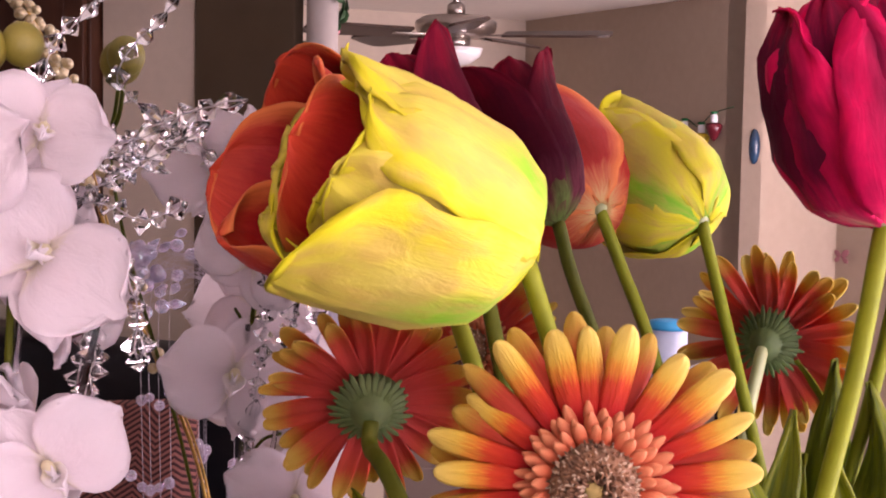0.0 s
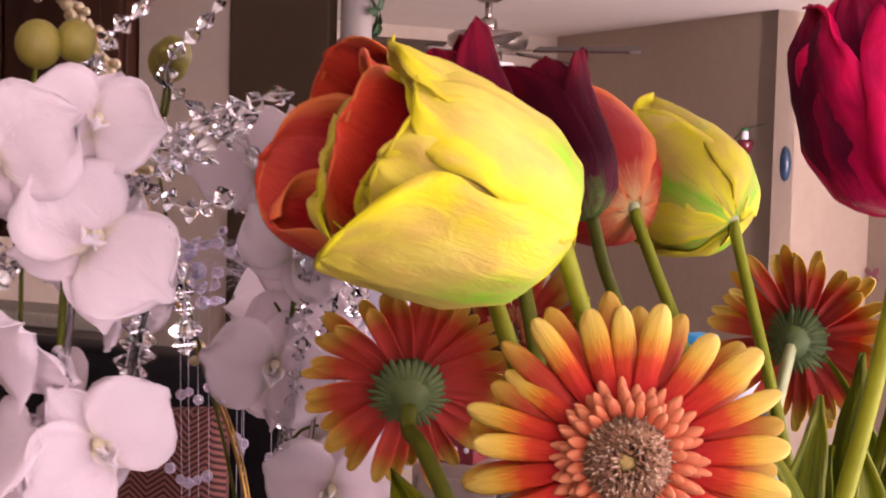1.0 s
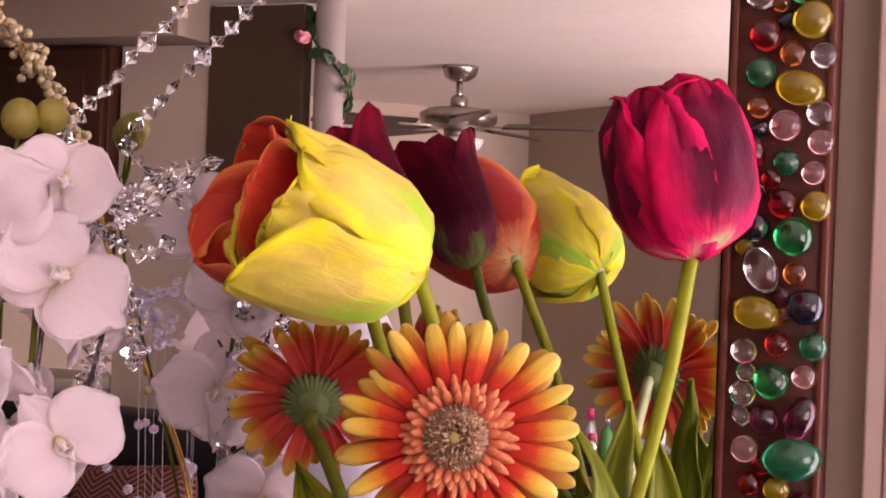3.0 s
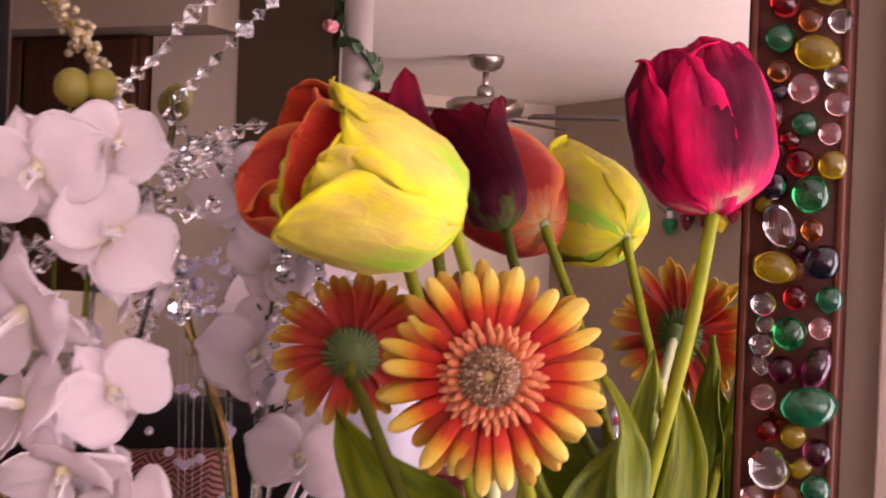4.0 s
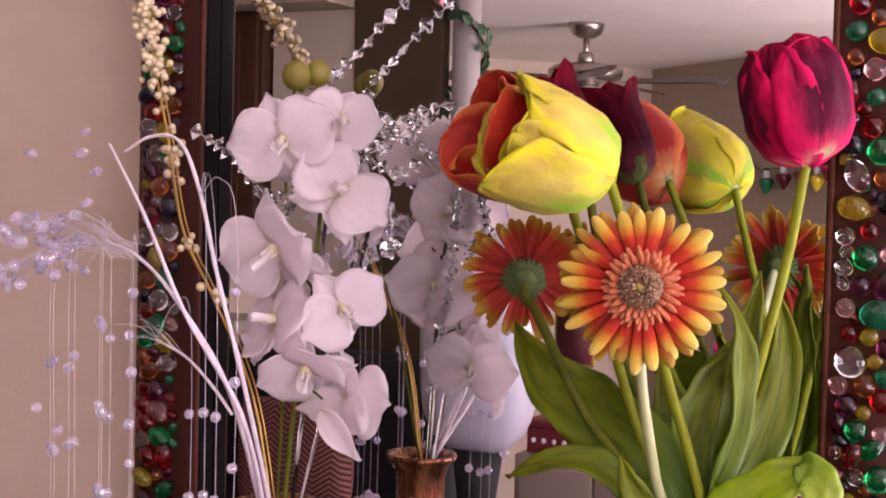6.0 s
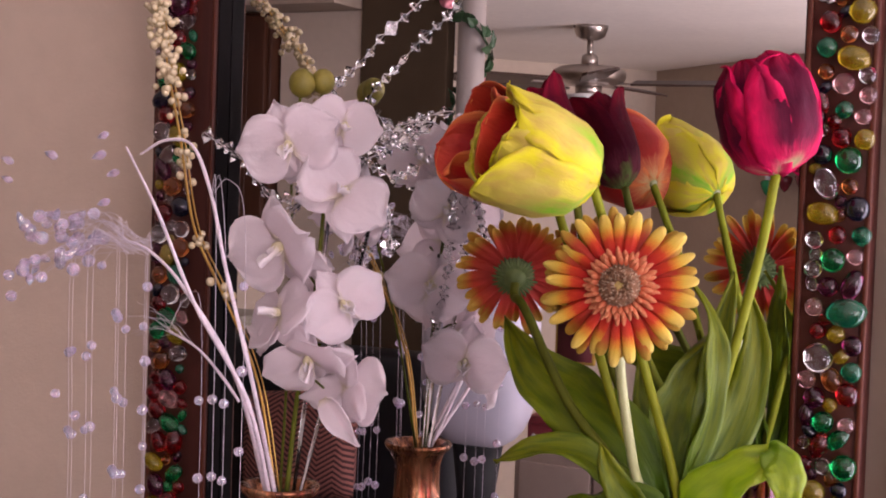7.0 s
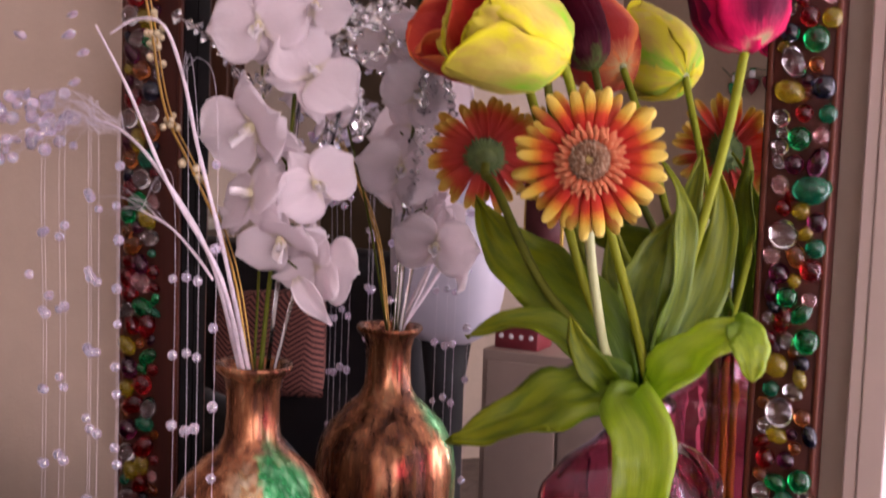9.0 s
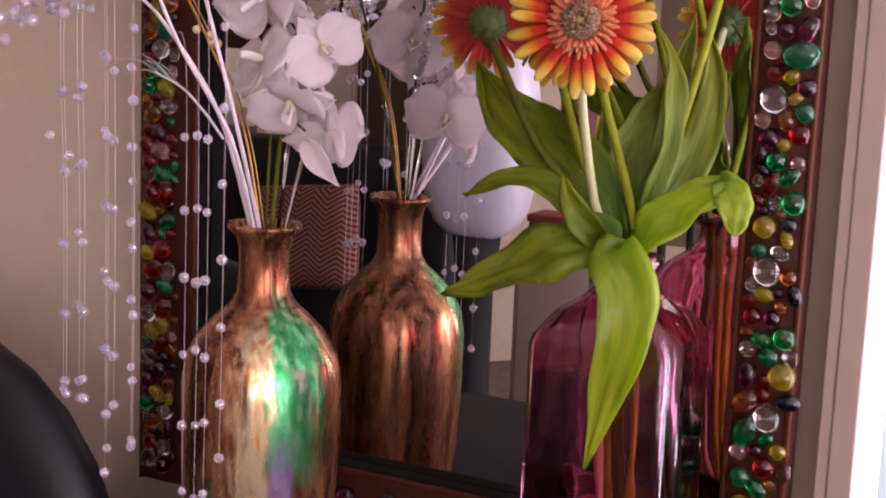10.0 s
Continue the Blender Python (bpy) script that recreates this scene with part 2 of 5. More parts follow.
wall("wall_hall_head", E1, E2, "taupe plaster wall over the added hall opening", TAUPE, 0.95, CEIL_Z, side=-1)
wall("wall_west", (-5.2, NORTH_Y), D, "beige plaster wall", WALL, side=-1)
wall("wall_east", (2.04, C.y), (2.04, -2.6), "beige plaster wall beside the added east opening", WALL, side=-1)
wall("wall_east_north", (2.04, -0.8), (2.04, NORTH_Y), "beige plaster wall", WALL, side=-1)
wall("wall_east_sill", (2.04, -2.6), (2.04, -0.8), "beige plaster wall under the added east opening", WALL, FLOOR_Z, -0.4, side=-1)
wall("wall_east_head", (2.04, -2.6), (2.04, -0.8), "beige plaster wall over the added east opening", WALL, 0.95, CEIL_Z, side=-1)
tagged(part("floor", box(bmesh.new(), (-5.6, -6.6, FLOOR_Z - 0.1), (3.0, 0.3, FLOOR_Z)), FLOOR, None, "", False), "beige carpeted floor", "floor", "", "structure")
tagged(part("ceiling", box(bmesh.new(), (-5.6, -6.6, CEIL_Z), (3.0, 0.3, CEIL_Z + 0.1)), CEILING, None, "", False), "white textured ceiling", "ceiling", "", "structure")

# window: casing and glass, daylight beyond; the east and hall openings are added
SKYGLOW = Mat("daylight", 1.0, Emission_Color=(0.93, 0.93, 1.0), Emission_Strength=1.0)
SKYGLOW.set("Base Color", (0.0, 0.0, 0.0))
SKYGLOW = SKYGLOW.m
win = thing("window_1", (0.84, NORTH_Y, -0.5), "bright daylit window with a beige casing", "window", "", "structure")


def local(ob, bm):
    bmesh.ops.translate(bm, verts=bm.verts, vec=-Vector(ob.location))
    return bm


for lo, hi in (((0.148, -0.004, -0.56), (0.158, 0.03, 1.06)), ((0.158, -0.006, -0.56), (0.177, 0.03, 1.06)), ((1.5, -0.01, -0.56), (1.55, 0.03, 1.06)),
               ((0.177, -0.01, 1.0), (1.5, 0.03, 1.06)), ((0.177, -0.03, -0.56), (1.5, 0.03, -0.5))):
    part("window_frame", local(win, box(bmesh.new(), lo, hi, 0.0015)), TRIM, win, "", False)
backdrop = tagged(part("backdrop", box(bmesh.new(), (0.0, 0.32, -0.9), (1.9, 0.34, 1.3)), SKYGLOW, None, "", False), "bright overcast daylight outside the window", "backdrop", "", "structure")
# glow sheet for the added east opening
tagged(part("backdrop", box(bmesh.new(), (2.4, -3.2, -0.9), (2.42, -0.2, 1.3)), SKYGLOW, None, "", False), "glowing sheet added outside the unseen east opening", "backdrop", "", "structure")
# glow sheet beyond the added hall opening
hall_glow = part("backdrop", box(bmesh.new(), (0.3, -5.2, -0.9), (2.9, -5.18, 1.3)), SKYGLOW, None, "", False)
tagged(hall_glow, "glowing sheet added outside the unseen hall opening", "backdrop", "", "structure")
# casing of the added east opening that goes with the fill lamp
fill_win = thing("fill_opening", (2.04, -1.7, -0.4), "unseen opening with a beige casing, added for fill light", "window", "", "structure")
for lo, hi in (((2.02, -2.66, -0.46), (2.07, -2.6, 1.0)), ((2.02, -0.8, -0.46), (2.07, -0.74, 1.0)), ((2.02, -2.6, 0.95), (2.07, -0.8, 1.0)), ((2.0, -2.6, -0.46), (2.07, -0.8, -0.4)), ((2.03, -1.72, -0.4), (2.07, -1.68, 0.95))):
    part("window_frame", local(fill_win, box(bmesh.new(), lo, hi, 0.003)), TRIM, fill_win, "", False)

# ---- the dresser that carries everything ----
dresser = thing("dresser", (-0.1, -0.16, FLOOR_Z), "dark cherry wood dresser under the mirror", "dresser")
part("dresser_top", local(dresser, box(bmesh.new(), (-0.385, -0.46, TOP_Z - 0.03), (0.62, 0.02, TOP_Z), 0.004)), TOP_WOOD, dresser)
part("dresser_body", local(dresser, box(bmesh.new(), (-0.37, -0.42, FLOOR_Z), (0.59, 0.015, TOP_Z - 0.03), 0.003)), CABINET_WOOD, dresser)
for k in range(4):
    z = TOP_Z - 0.33 - 0.3 * k
    d = part("drawer", local(dresser, box(bmesh.new(), (-0.35, -0.435, z), (0.56, -0.42, z + 0.27), 0.004)), CABINET_WOOD, dresser)

# ---- the mirror and its jewelled frame ----
MX0, MX1, MZ0, MZ1, FW = -0.441, 0.079, -0.012, 0.80, 0.054
mirror = thing("mirror", (-0.18, 0.0, TOP_Z), "standing mirror in a mahogany frame studded with glass gems", "mirror")
part("mirror_glass", local(mirror, box(bmesh.new(), (MX0 - 0.006, 0.0, MZ0 - 0.006), (MX1 + 0.006, 0.004, MZ1 + 0.006))), MIRROR, mirror, "silvered mirror glass", False)
part("backing", local(mirror, box(bmesh.new(), (MX0 - FW + 0.004, 0.006, TOP_Z), (MX1 + 0.045, 0.026, MZ1 + FW - 0.004))), FRAME_WOOD, mirror)
for lo, hi in (((MX0 - FW - 0.012, TOP_Z), (MX0, MZ1 + FW)), ((MX1, TOP_Z), (MX1 + 0.051, MZ1 + FW)), ((MX0, TOP_Z), (MX1, MZ0)), ((MX0, MZ1), (MX1, MZ1 + FW))):
    part("frame_rail", local(mirror, box(bmesh.new(), (lo[0], -0.02, lo[1]), (hi[0], 0.005, hi[1]), 0.002)), RAIL_BED, mirror)
    vertical = hi[1] - lo[1] > hi[0] - lo[0]
    # thin raised lips on both edges of the rail
    if vertical:
        lips = (((lo[0], -0.0225, lo[1]), (lo[0] + 0.004, -0.0195, hi[1])), ((hi[0] - 0.004, -0.0225, lo[1]), (hi[0], -0.0195, hi[1])))
    else:
        lips = (((lo[0], -0.0225, lo[1]), (hi[0], -0.0195, lo[1] + 0.004)), ((lo[0], -0.0225, hi[1] - 0.004), (hi[0], -0.0195, hi[1])))
    for a, b in lips:
        part("lip", local(mirror, box(bmesh.new(), a, b, 0.001)), FRAME_WOOD, mirror)

# black strips added as a painted shade line where the rails meet the glass
SHADE_BLACK = plain("shade_black", (0.006, 0.005, 0.005), 0.85, scale=80, vary=0.2, Specular_IOR_Level=0.1)
for lo, hi in (((MX0, MZ0), (MX0 + 0.0015, MZ1)), ((MX1 - 0.0015, MZ0), (MX1, MZ1)), ((MX0 + 0.0015, MZ0), (MX1 - 0.0015, MZ0 + 0.0015)), ((MX0 + 0.0015, MZ1 - 0.0015), (MX1 - 0.0015, MZ1))):
    part("shade_strip", local(mirror, box(bmesh.new(), (lo[0], -0.0185, lo[1]), (hi[0], -0.0008, hi[1]))), SHADE_BLACK, mirror, "", False)

# glass gems set into the rails
GEM_COLOURS = [
    ("clear_glass", (0.98, 0.96, 0.97), None), ("emerald_glass", (0.010, 0.36, 0.10), None), ("malachite_glass", (0.004, 0.16, 0.07), (0.16, 0.46, 0.28)),
    ("yellow_glass", (0.40, 0.29, 0.01), (0.62, 0.56, 0.16)), ("red_glass", (0.40, 0.010, 0.014), None), ("amber_glass", (0.55, 0.17, 0.04), None),
    ("plum_glass", (0.16, 0.015, 0.06), None), ("navy_glass", (0.006, 0.007, 0.022), (0.16, 0.16, 0.20)), ("rose_glass", (0.86, 0.50, 0.50), None), ("teal_glass", (0.02, 0.25, 0.28), None)]
GEM_MATS = [glass_mat(n, c, 0.03, 1.5, s) for n, c, s in GEM_COLOURS]


def gem_mesh(k, sx, sz, seed):
    """A flattened glass nugget, slightly uneven."""
    bm = ball(bmesh.new(), (0, 0, 0), 1.0, 12, 8)
    for v in bm.verts:
        f = 1 + 0.09 * noise.noise(v.co * 1.3 + Vector((seed * 3.1, k, 0)))
        v.co = Vector((v.co.x * sx * f, v.co.y * 0.78, v.co.z * sz * f))
    return mesh_of(bm, "gem", GEM_MATS[k])


GEM_MESHES = {(k, s): gem_mesh(k, sx, sz, s) for k in range(len(GEM_MATS)) for s, (sx, sz) in enumerate(((1, 1), (1.25, 0.9), (0.85, 1.3)))}
gem_spots = []


def gem(x, z, r, k, shape, tilt=0.0):
    gem_spots.append((x, z, r * 1.05))
    ob = new("gem", GEM_MESHES[(k, shape)])
    ob.parent = mirror
    ob.matrix_basis = Matrix.Translation(Vector((x, -0.021 - r * 0.65, z)) - Vector(mirror.location)) @ Matrix.Rotation(radians(tilt), 4, "Y") @ Matrix.Diagonal((r, r, r, 1))
    return ob


TOP_GEMS = (
    (0.093, 0.606, 0.0063, 0, 1), (0.116, 0.608, 0.0067, 1, 1), (0.119, 0.594, 0.0095, 3, 0), (0.097, 0.587, 0.008, 4, 0), (0.11, 0.578, 0.0065, 5, 0), (0.125, 0.577, 0.0065, 0, 0),
    (0.095, 0.569, 0.0075, 2, 0), (0.114, 0.561, 0.0099, 3, 1), (0.095, 0.552, 0.006, 5, 0), (0.124, 0.549, 0.0065, 0, 0), (0.108, 0.543, 0.008, 8, 0), (0.125, 0.535, 0.0065, 8, 0),
    (0.109, 0.525, 0.0065, 2, 0), (0.122, 0.52, 0.006, 8, 0), (0.093, 0.53, 0.0063, 4, 2), (0.095, 0.51, 0.0045, 0, 0), (0.108, 0.505, 0.0075, 4, 0), (0.124, 0.504, 0.0075, 3, 0))
UPPER_GEMS = (
    (0.095, 0.493, 0.0075, 7, 0), (0.114, 0.489, 0.01, 1, 0), (0.099, 0.472, 0.0098, 0, 2), (0.115, 0.471, 0.006, 5, 0), (0.097, 0.451, 0.0094, 3, 1), (0.121, 0.455, 0.009, 7, 0),
    (0.092, 0.432, 0.0065, 0, 0), (0.108, 0.436, 0.0065, 4, 0), (0.125, 0.436, 0.007, 2, 0), (0.106, 0.418, 0.0089, 1, 0), (0.121, 0.421, 0.006, 8, 0), (0.092, 0.411, 0.0065, 0, 0),
    (0.103, 0.399, 0.0075, 6, 0), (0.12, 0.401, 0.0088, 6, 2), (0.094, 0.384, 0.007, 8, 0), (0.117, 0.381, 0.0118, 2, 1))
LOWER_GEMS = (
    (0.097, 0.367, 0.006, 4, 0), (0.11, 0.365, 0.0065, 3, 0), (0.099, 0.348, 0.011, 0, 0), (0.122, 0.358, 0.0075, 6, 0), (0.091, 0.332, 0.007, 8, 0), (0.122, 0.339, 0.0075, 2, 0),
    (0.097, 0.319, 0.008, 6, 0), (0.12, 0.323, 0.0085, 4, 0), (0.104, 0.302, 0.008, 1, 0), (0.12, 0.301, 0.006, 8, 0), (0.102, 0.285, 0.0079, 4, 2), (0.105, 0.27, 0.006, 0, 0),
    (0.12, 0.271, 0.0095, 1, 0), (0.099, 0.251, 0.009, 3, 0), (0.117, 0.254, 0.006, 7, 0), (0.096, 0.233, 0.0065, 2, 0), (0.112, 0.232, 0.0063, 0, 1), (0.104, 0.217, 0.011, 0, 0))
BOTTOM_GEMS = (
    (0.12, 0.214, 0.0065, 5, 0), (0.102, 0.199, 0.0069, 3, 1), (0.126, 0.201, 0.0069, 7, 2), (0.095, 0.181, 0.0075, 4, 0), (0.11, 0.181, 0.0065, 6, 0), (0.121, 0.167, 0.009, 1, 0),
    (0.093, 0.155, 0.007, 0, 0), (0.11, 0.151, 0.008, 2, 0), (0.127, 0.153, 0.007, 0, 0), (0.095, 0.134, 0.0089, 6, 2), (0.122, 0.137, 0.011, 3, 0), (0.108, 0.12, 0.007, 4, 0),
    (0.128, 0.117, 0.0079, 7, 1), (0.113, 0.103, 0.011, 0, 0), (0.097, 0.091, 0.0108, 1, 2), (0.123, 0.077, 0.0065, 3, 0), (0.113, 0.063, 0.0085, 4, 0), (0.129, 0.061, 0.0069, 0, 2),
    (0.092, 0.072, 0.007, 8, 0))
for x, z, r, k, s in TOP_GEMS + UPPER_GEMS + LOWER_GEMS + BOTTOM_GEMS:
    gem(x, z, r, k, s, 25 * math.sin(x * 900 + z * 300))
rng = random.Random(7)
WEIGHTED = [0, 0, 0, 0, 0, 1, 1, 2, 3, 3, 4, 4, 4, 5, 5, 6, 6, 6, 7, 7, 8]


def stud(x0, x1, z0, z1, count):
    tries = 0
    while count and tries < 12000:
        tries += 1
        r = rng.uniform(0.0080, 0.0102) if tries < 500 else rng.uniform(0.0072, 0.0092) if tries < 2200 else rng.uniform(0.0045, 0.0068)
        x, z = rng.uniform(x0 + r, x1 - r), rng.uniform(z0 + r, z1 - r)
        if all((x - a) ** 2 + (z - b) ** 2 > (0.86 * (r + c)) ** 2 for a, b, c in gem_spots):
            gem(x, z, r, rng.choice(WEIGHTED), rng.choice((0, 0, 1, 2)), rng.uniform(-70, 70))
            count -= 1


stud(MX1 + 0.006, MX1 + 0.045, TOP_Z + 0.01, 0.63, 120)
stud(MX0 - FW - 0.008, MX0 - 0.018, TOP_Z + 0.01, 0.63, 170)
stud(MX0 + 0.01, MX1 - 0.01, TOP_Z + 0.008, MZ0 - 0.012, 40)

# ---- plant materials ----
STEM = plain("green_stem", (0.17, 0.19, 0.008), 0.55, scale=90, vary=0.3, bump=0.15, Specular_IOR_Level=0.15)
STEM_DARK = plain("olive_stem", (0.075, 0.085, 0.006), 0.6, scale=90, vary=0.3, Specular_IOR_Level=0.15)
STEM_PALE = plain("pale_stem", (0.33, 0.35, 0.16), 0.5, scale=70, vary=0.25)
LEAF = petal_mat("green_leaf", [(0.0, (0.05, 0.15, 0.006)), (0.3, (0.15, 0.22, 0.004)), (1.0, (0.26, 0.28, 0.005))], 0.35, None, ((0.055, 0.12, 0.005), 0.6), trans=0.32, rough=0.40, spec=0.3, crease=0.5)
# lighter copy of the leaf green, with the window's light put into its colour
LEAF_LIT = petal_mat("lit_leaf", [(0.0, (0.20, 0.36, 0.02)), (0.4, (0.40, 0.54, 0.02)), (1.0, (0.52, 0.62, 0.03))], 0.3, None, ((0.26, 0.40, 0.02), 0.6), trans=0.55, rough=0.30, spec=0.6)
YELLOW = petal_mat("yellow_petal", [(0.0, (0.30, 0.52, 0.02)), (0.14, (0.70, 0.68, 0.03)), (0.5, (0.67, 0.58, 0.12)), (1.0, (0.68, 0.61, 0.05))], 0.04, ((0.70, 0.65, 0.009), 0.24, 0.46), ((0.60, 0.42, 0.10), 0.65), trans=0.26, green=((0.24, 0.55, 0.02), 0.62), crease=0.45, rough=0.65)
ORANGE = petal_mat("orange_petal", [(0.0, (0.62, 0.40, 0.14)), (0.10, (0.56, 0.16, 0.06)), (0.2, (0.40, 0.020, 0.014)), (0.75, (0.38, 0.010, 0.009)), (1.0, (0.62, 0.06, 0.02))], 0.25, ((0.74, 0.20, 0.05), 0.38, 0.52), trans=0.12)
DARKRED = petal_mat("maroon_petal", [(0.0, (0.16, 0.26, 0.06)), (0.2, (0.16, 0.03, 0.05)), (0.42, (0.055, 0.002, 0.010)), (0.75, (0.095, 0.002, 0.012)), (1.0, (0.24, 0.004, 0.022))], 0.4, None, ((0.05, 0.0, 0.010), 0.6), trans=0.15, rough=0.75, spec=0.08, green=((0.16, 0.24, 0.06), 0.40))
MAGENTA = petal_mat("crimson_petal", [(0.0, (0.48, 0.50, 0.18)), (0.12, (0.62, 0.25, 0.20)), (0.22, (0.62, 0.01, 0.09)), (0.34, (0.15, 0.003, 0.032)), (0.62, (0.075, 0.002, 0.020)), (0.86, (0.13, 0.002, 0.026)), (1.0, (0.38, 0.005, 0.045))], 0.25, ((0.80, 0.008, 0.11), 0.22, 0.45), ((0.05, 0.002, 0.018), 0.4), trans=0.26, rough=0.6, spec=0.12, green=((0.50, 0.50, 0.22), 0.26))
GERB = petal_mat("gerbera_petal", [(0.0, (0.30, 0.012, 0.012)), (0.40, (0.60, 0.018, 0.014)), (0.58, (0.70, 0.06, 0.014)), (0.70, (0.84, 0.34, 0.03)), (0.80, (0.88, 0.60, 0.08)), (1.0, (0.90, 0.70, 0.16))], 0.4, None, trans=0.2, crease=0.6)
GERB_BACK = petal_mat("gerbera_petal_outer", [(0.0, (0.66, 0.08, 0.06)), (0.45, (0.80, 0.09, 0.07)), (0.70, (0.76, 0.11, 0.05)), (0.82, (0.70, 0.30, 0.05)), (0.92, (0.76, 0.50, 0.08)), (1.0, (0.78, 0.55, 0.10))], 0.4, None, trans=0.5, crease=0.6)
GERB_IN = petal_mat("gerbera_inner_petal", [(0.0, (0.50, 0.06, 0.03)), (0.5, (0.72, 0.14, 0.06)), (1.0, (0.80, 0.32, 0.15))], 0.3, trans=0.2)
SEED = plain("brown_seed", (0.20, 0.10, 0.05), 0.8, scale=260, vary=0.75, bump=0.8, dist=0.002)
FLECK = plain("pale_floret_tip", (0.42, 0.30, 0.20), 0.7, scale=300, vary=0.4, bump=0.3)
SEED_MID = plain("ochre_seed", (0.30, 0.22, 0.07), 0.8, scale=200, vary=0.5, bump=0.6)
SEPAL = plain("green_sepal", (0.075, 0.11, 0.028), 0.7, scale=120, vary=0.4, bump=0.4)
WHITE = petal_mat("white_petal", [(0.0, (0.82, 0.76, 0.62)), (0.12, (0.93, 0.86, 0.88)), (1.0, (0.95, 0.89, 0.91))], 0.03, None, None, trans=0.62, rough=0.6, crease=0.6)
LIP = petal_mat("white_lip", [(0.0, (0.78, 0.71, 0.46)), (0.35, (0.86, 0.80, 0.76)), (1.0, (0.90, 0.84, 0.86))], 0.05, None, None, trans=0.25)


def lerp_profile(profile, v):
    k = v * (len(profile) - 1)
    i = min(int(k), len(profile) - 2)
    f = k - i
    f = f * f * (3 - 2 * f) * 0.5 + f * 0.5
    return tuple(a + (b - a) * f for a, b in zip(profile[i], profile[i + 1]))


def tulip_petal(phi, R, H, wide, profile, seed, ruffle=0.05, nu=20, nv=20, tip=1.0, point=0.0):
    """One cupped petal round the z axis."""
    er, et = Vector((math.cos(phi), math.sin(phi), 0)), Vector((-math.sin(phi), math.cos(phi), 0))

    def fn(u, v):
        s = 2 * u - 1
        r, z = lerp_profile(profile, v)
        w = wide * R * min(1.0, (0.015 + v) / 0.40) ** 0.7 * max(0.0, 1 - v ** (5.0 / tip)) ** 0.5
        w = max(w * (1 - point * v ** 3), 0.03 * R)
        rc = max(r * R, 0.55 * R)
        a = s * w / rc
        rip = ruffle * R * (abs(s) ** 2 * 0.9 + 0.35 * v) * noise.noise(Vector((s * 2.1 + seed * 7.3, v * 3.4, seed)))
        rip += 0.30 * ruffle * R * v * noise.noise(Vector((s * 6.0, v * 8.0, seed * 3.0)))
        rip += 0.14 * ruffle * R * v * math.sin(7.0 * s + seed) * (1 - 0.4 * v)
        rip += 0.55 * ruffle * R * v * noise.noise(Vector((s * 3.4 + seed, v * 1.3 + 0.6 * s, seed * 5.0)))
        drop = 0.035 * H * s * s * v + 0.28 * ruffle * H * v ** 3 * (1 - v ** 5) * (math.sin(8.0 * s + 2.1 * seed) + 0.6 * math.sin(15.0 * s + seed))
        rip += 0.30 * ruffle * R * v ** 4 * (1 - v ** 5) * math.sin(10.0 * s + 1.3 * seed)
        return er * (r * R - rc + rc * math.cos(a) + rip) + et * (rc * math.sin(a)) + Vector((0, 0, z * H - drop + 0.5 * rip))

    return shell(bmesh.new(), fn, nu, nv, 0.0007, lambda v: 1 - (1 - v) ** 1.6)


def place(ob, m, bm):
    """Move a mesh from a flower's own axes into its thing."""
    bmesh.ops.transform(bm, matrix=Matrix.Translation(-Vector(ob.location)) @ m, verts=bm.verts)
    return bm


def tulip(label, base, axis, R, H, petals, material, stem, ruffle=0.06, seed=0, stem_mat=None, tip=1.0):
    """petals: rows of turn round the axis, profile, breadth of the cup, length, width, pointedness."""
    ob = thing("tulip", base, label, "tulip", "tulips in the pink bottle")
    m = Matrix.Translation(base) @ facing(axis)
    for n, (turn, profile, scale, tall, wide, point) in enumerate(petals, 1):
        pr = [(r * (1 + 0.05 * math.sin(n * 2.3 + seed)), z * tall) for r, z in profile]
        part("petal", place(ob, m, tulip_petal(radians(turn), R * scale, H, wide, pr, n + seed * 11, ruffle, tip=tip, point=point)), material, ob)
    part("receptacle", place(ob, m, ball(bmesh.new(), (0, 0, 0.0015), R * 0.13, 10, 6, (1, 1, 0.7))), STEM_PALE, ob)
    bm = bmesh.new()
    pts = [Vector(base) - Vector(axis).normalized() * -0.002] + [Vector(p) for p in stem]
    tube(bm, pts, 0.0033, 0.0036, 10, 8, 0.05)
    part("stem", local(ob, bm), stem_mat or STEM, ob)
    return ob


CLOSED = [(0.12, 0.0), (0.72, 0.10), (0.98, 0.32), (1.0, 0.55), (0.90, 0.80), (0.66, 1.0)]
BOWL = [(0.12, 0.0), (0.82, 0.10), (1.10, 0.30), (1.18, 0.55), (1.13, 0.78), (0.96, 0.97)]
LOOSE = [(0.12, 0.0), (0.78, 0.12), (1.05, 0.34), (1.13, 0.58), (1.10, 0.80), (0.98, 0.97)]
FLARE = [(0.12, 0.0), (0.78, 0.12), (1.08, 0.34), (1.22, 0.58), (1.30, 0.80), (1.40, 0.97)]
PEAK = [(0.12, 0.0), (0.70, 0.12), (0.96, 0.34), (1.04, 0.60), (1.08, 0.84), (1.20, 1.06)]
TALL = [(0.10, 0.0), (0.55, 0.14), (0.76, 0.38), (0.80, 0.66), (0.70, 0.88), (0.54, 1.03)]
POT = [(0.02, -0.12, 0.235), (0.024, -0.118, 0.10), (0.03, -0.12, -0.07)]


def stem_to_pot(*pts, dx=0.0, dy=0.0):
    return [*pts] + [(x + dx, y + dy, z) for x, y, z in POT]


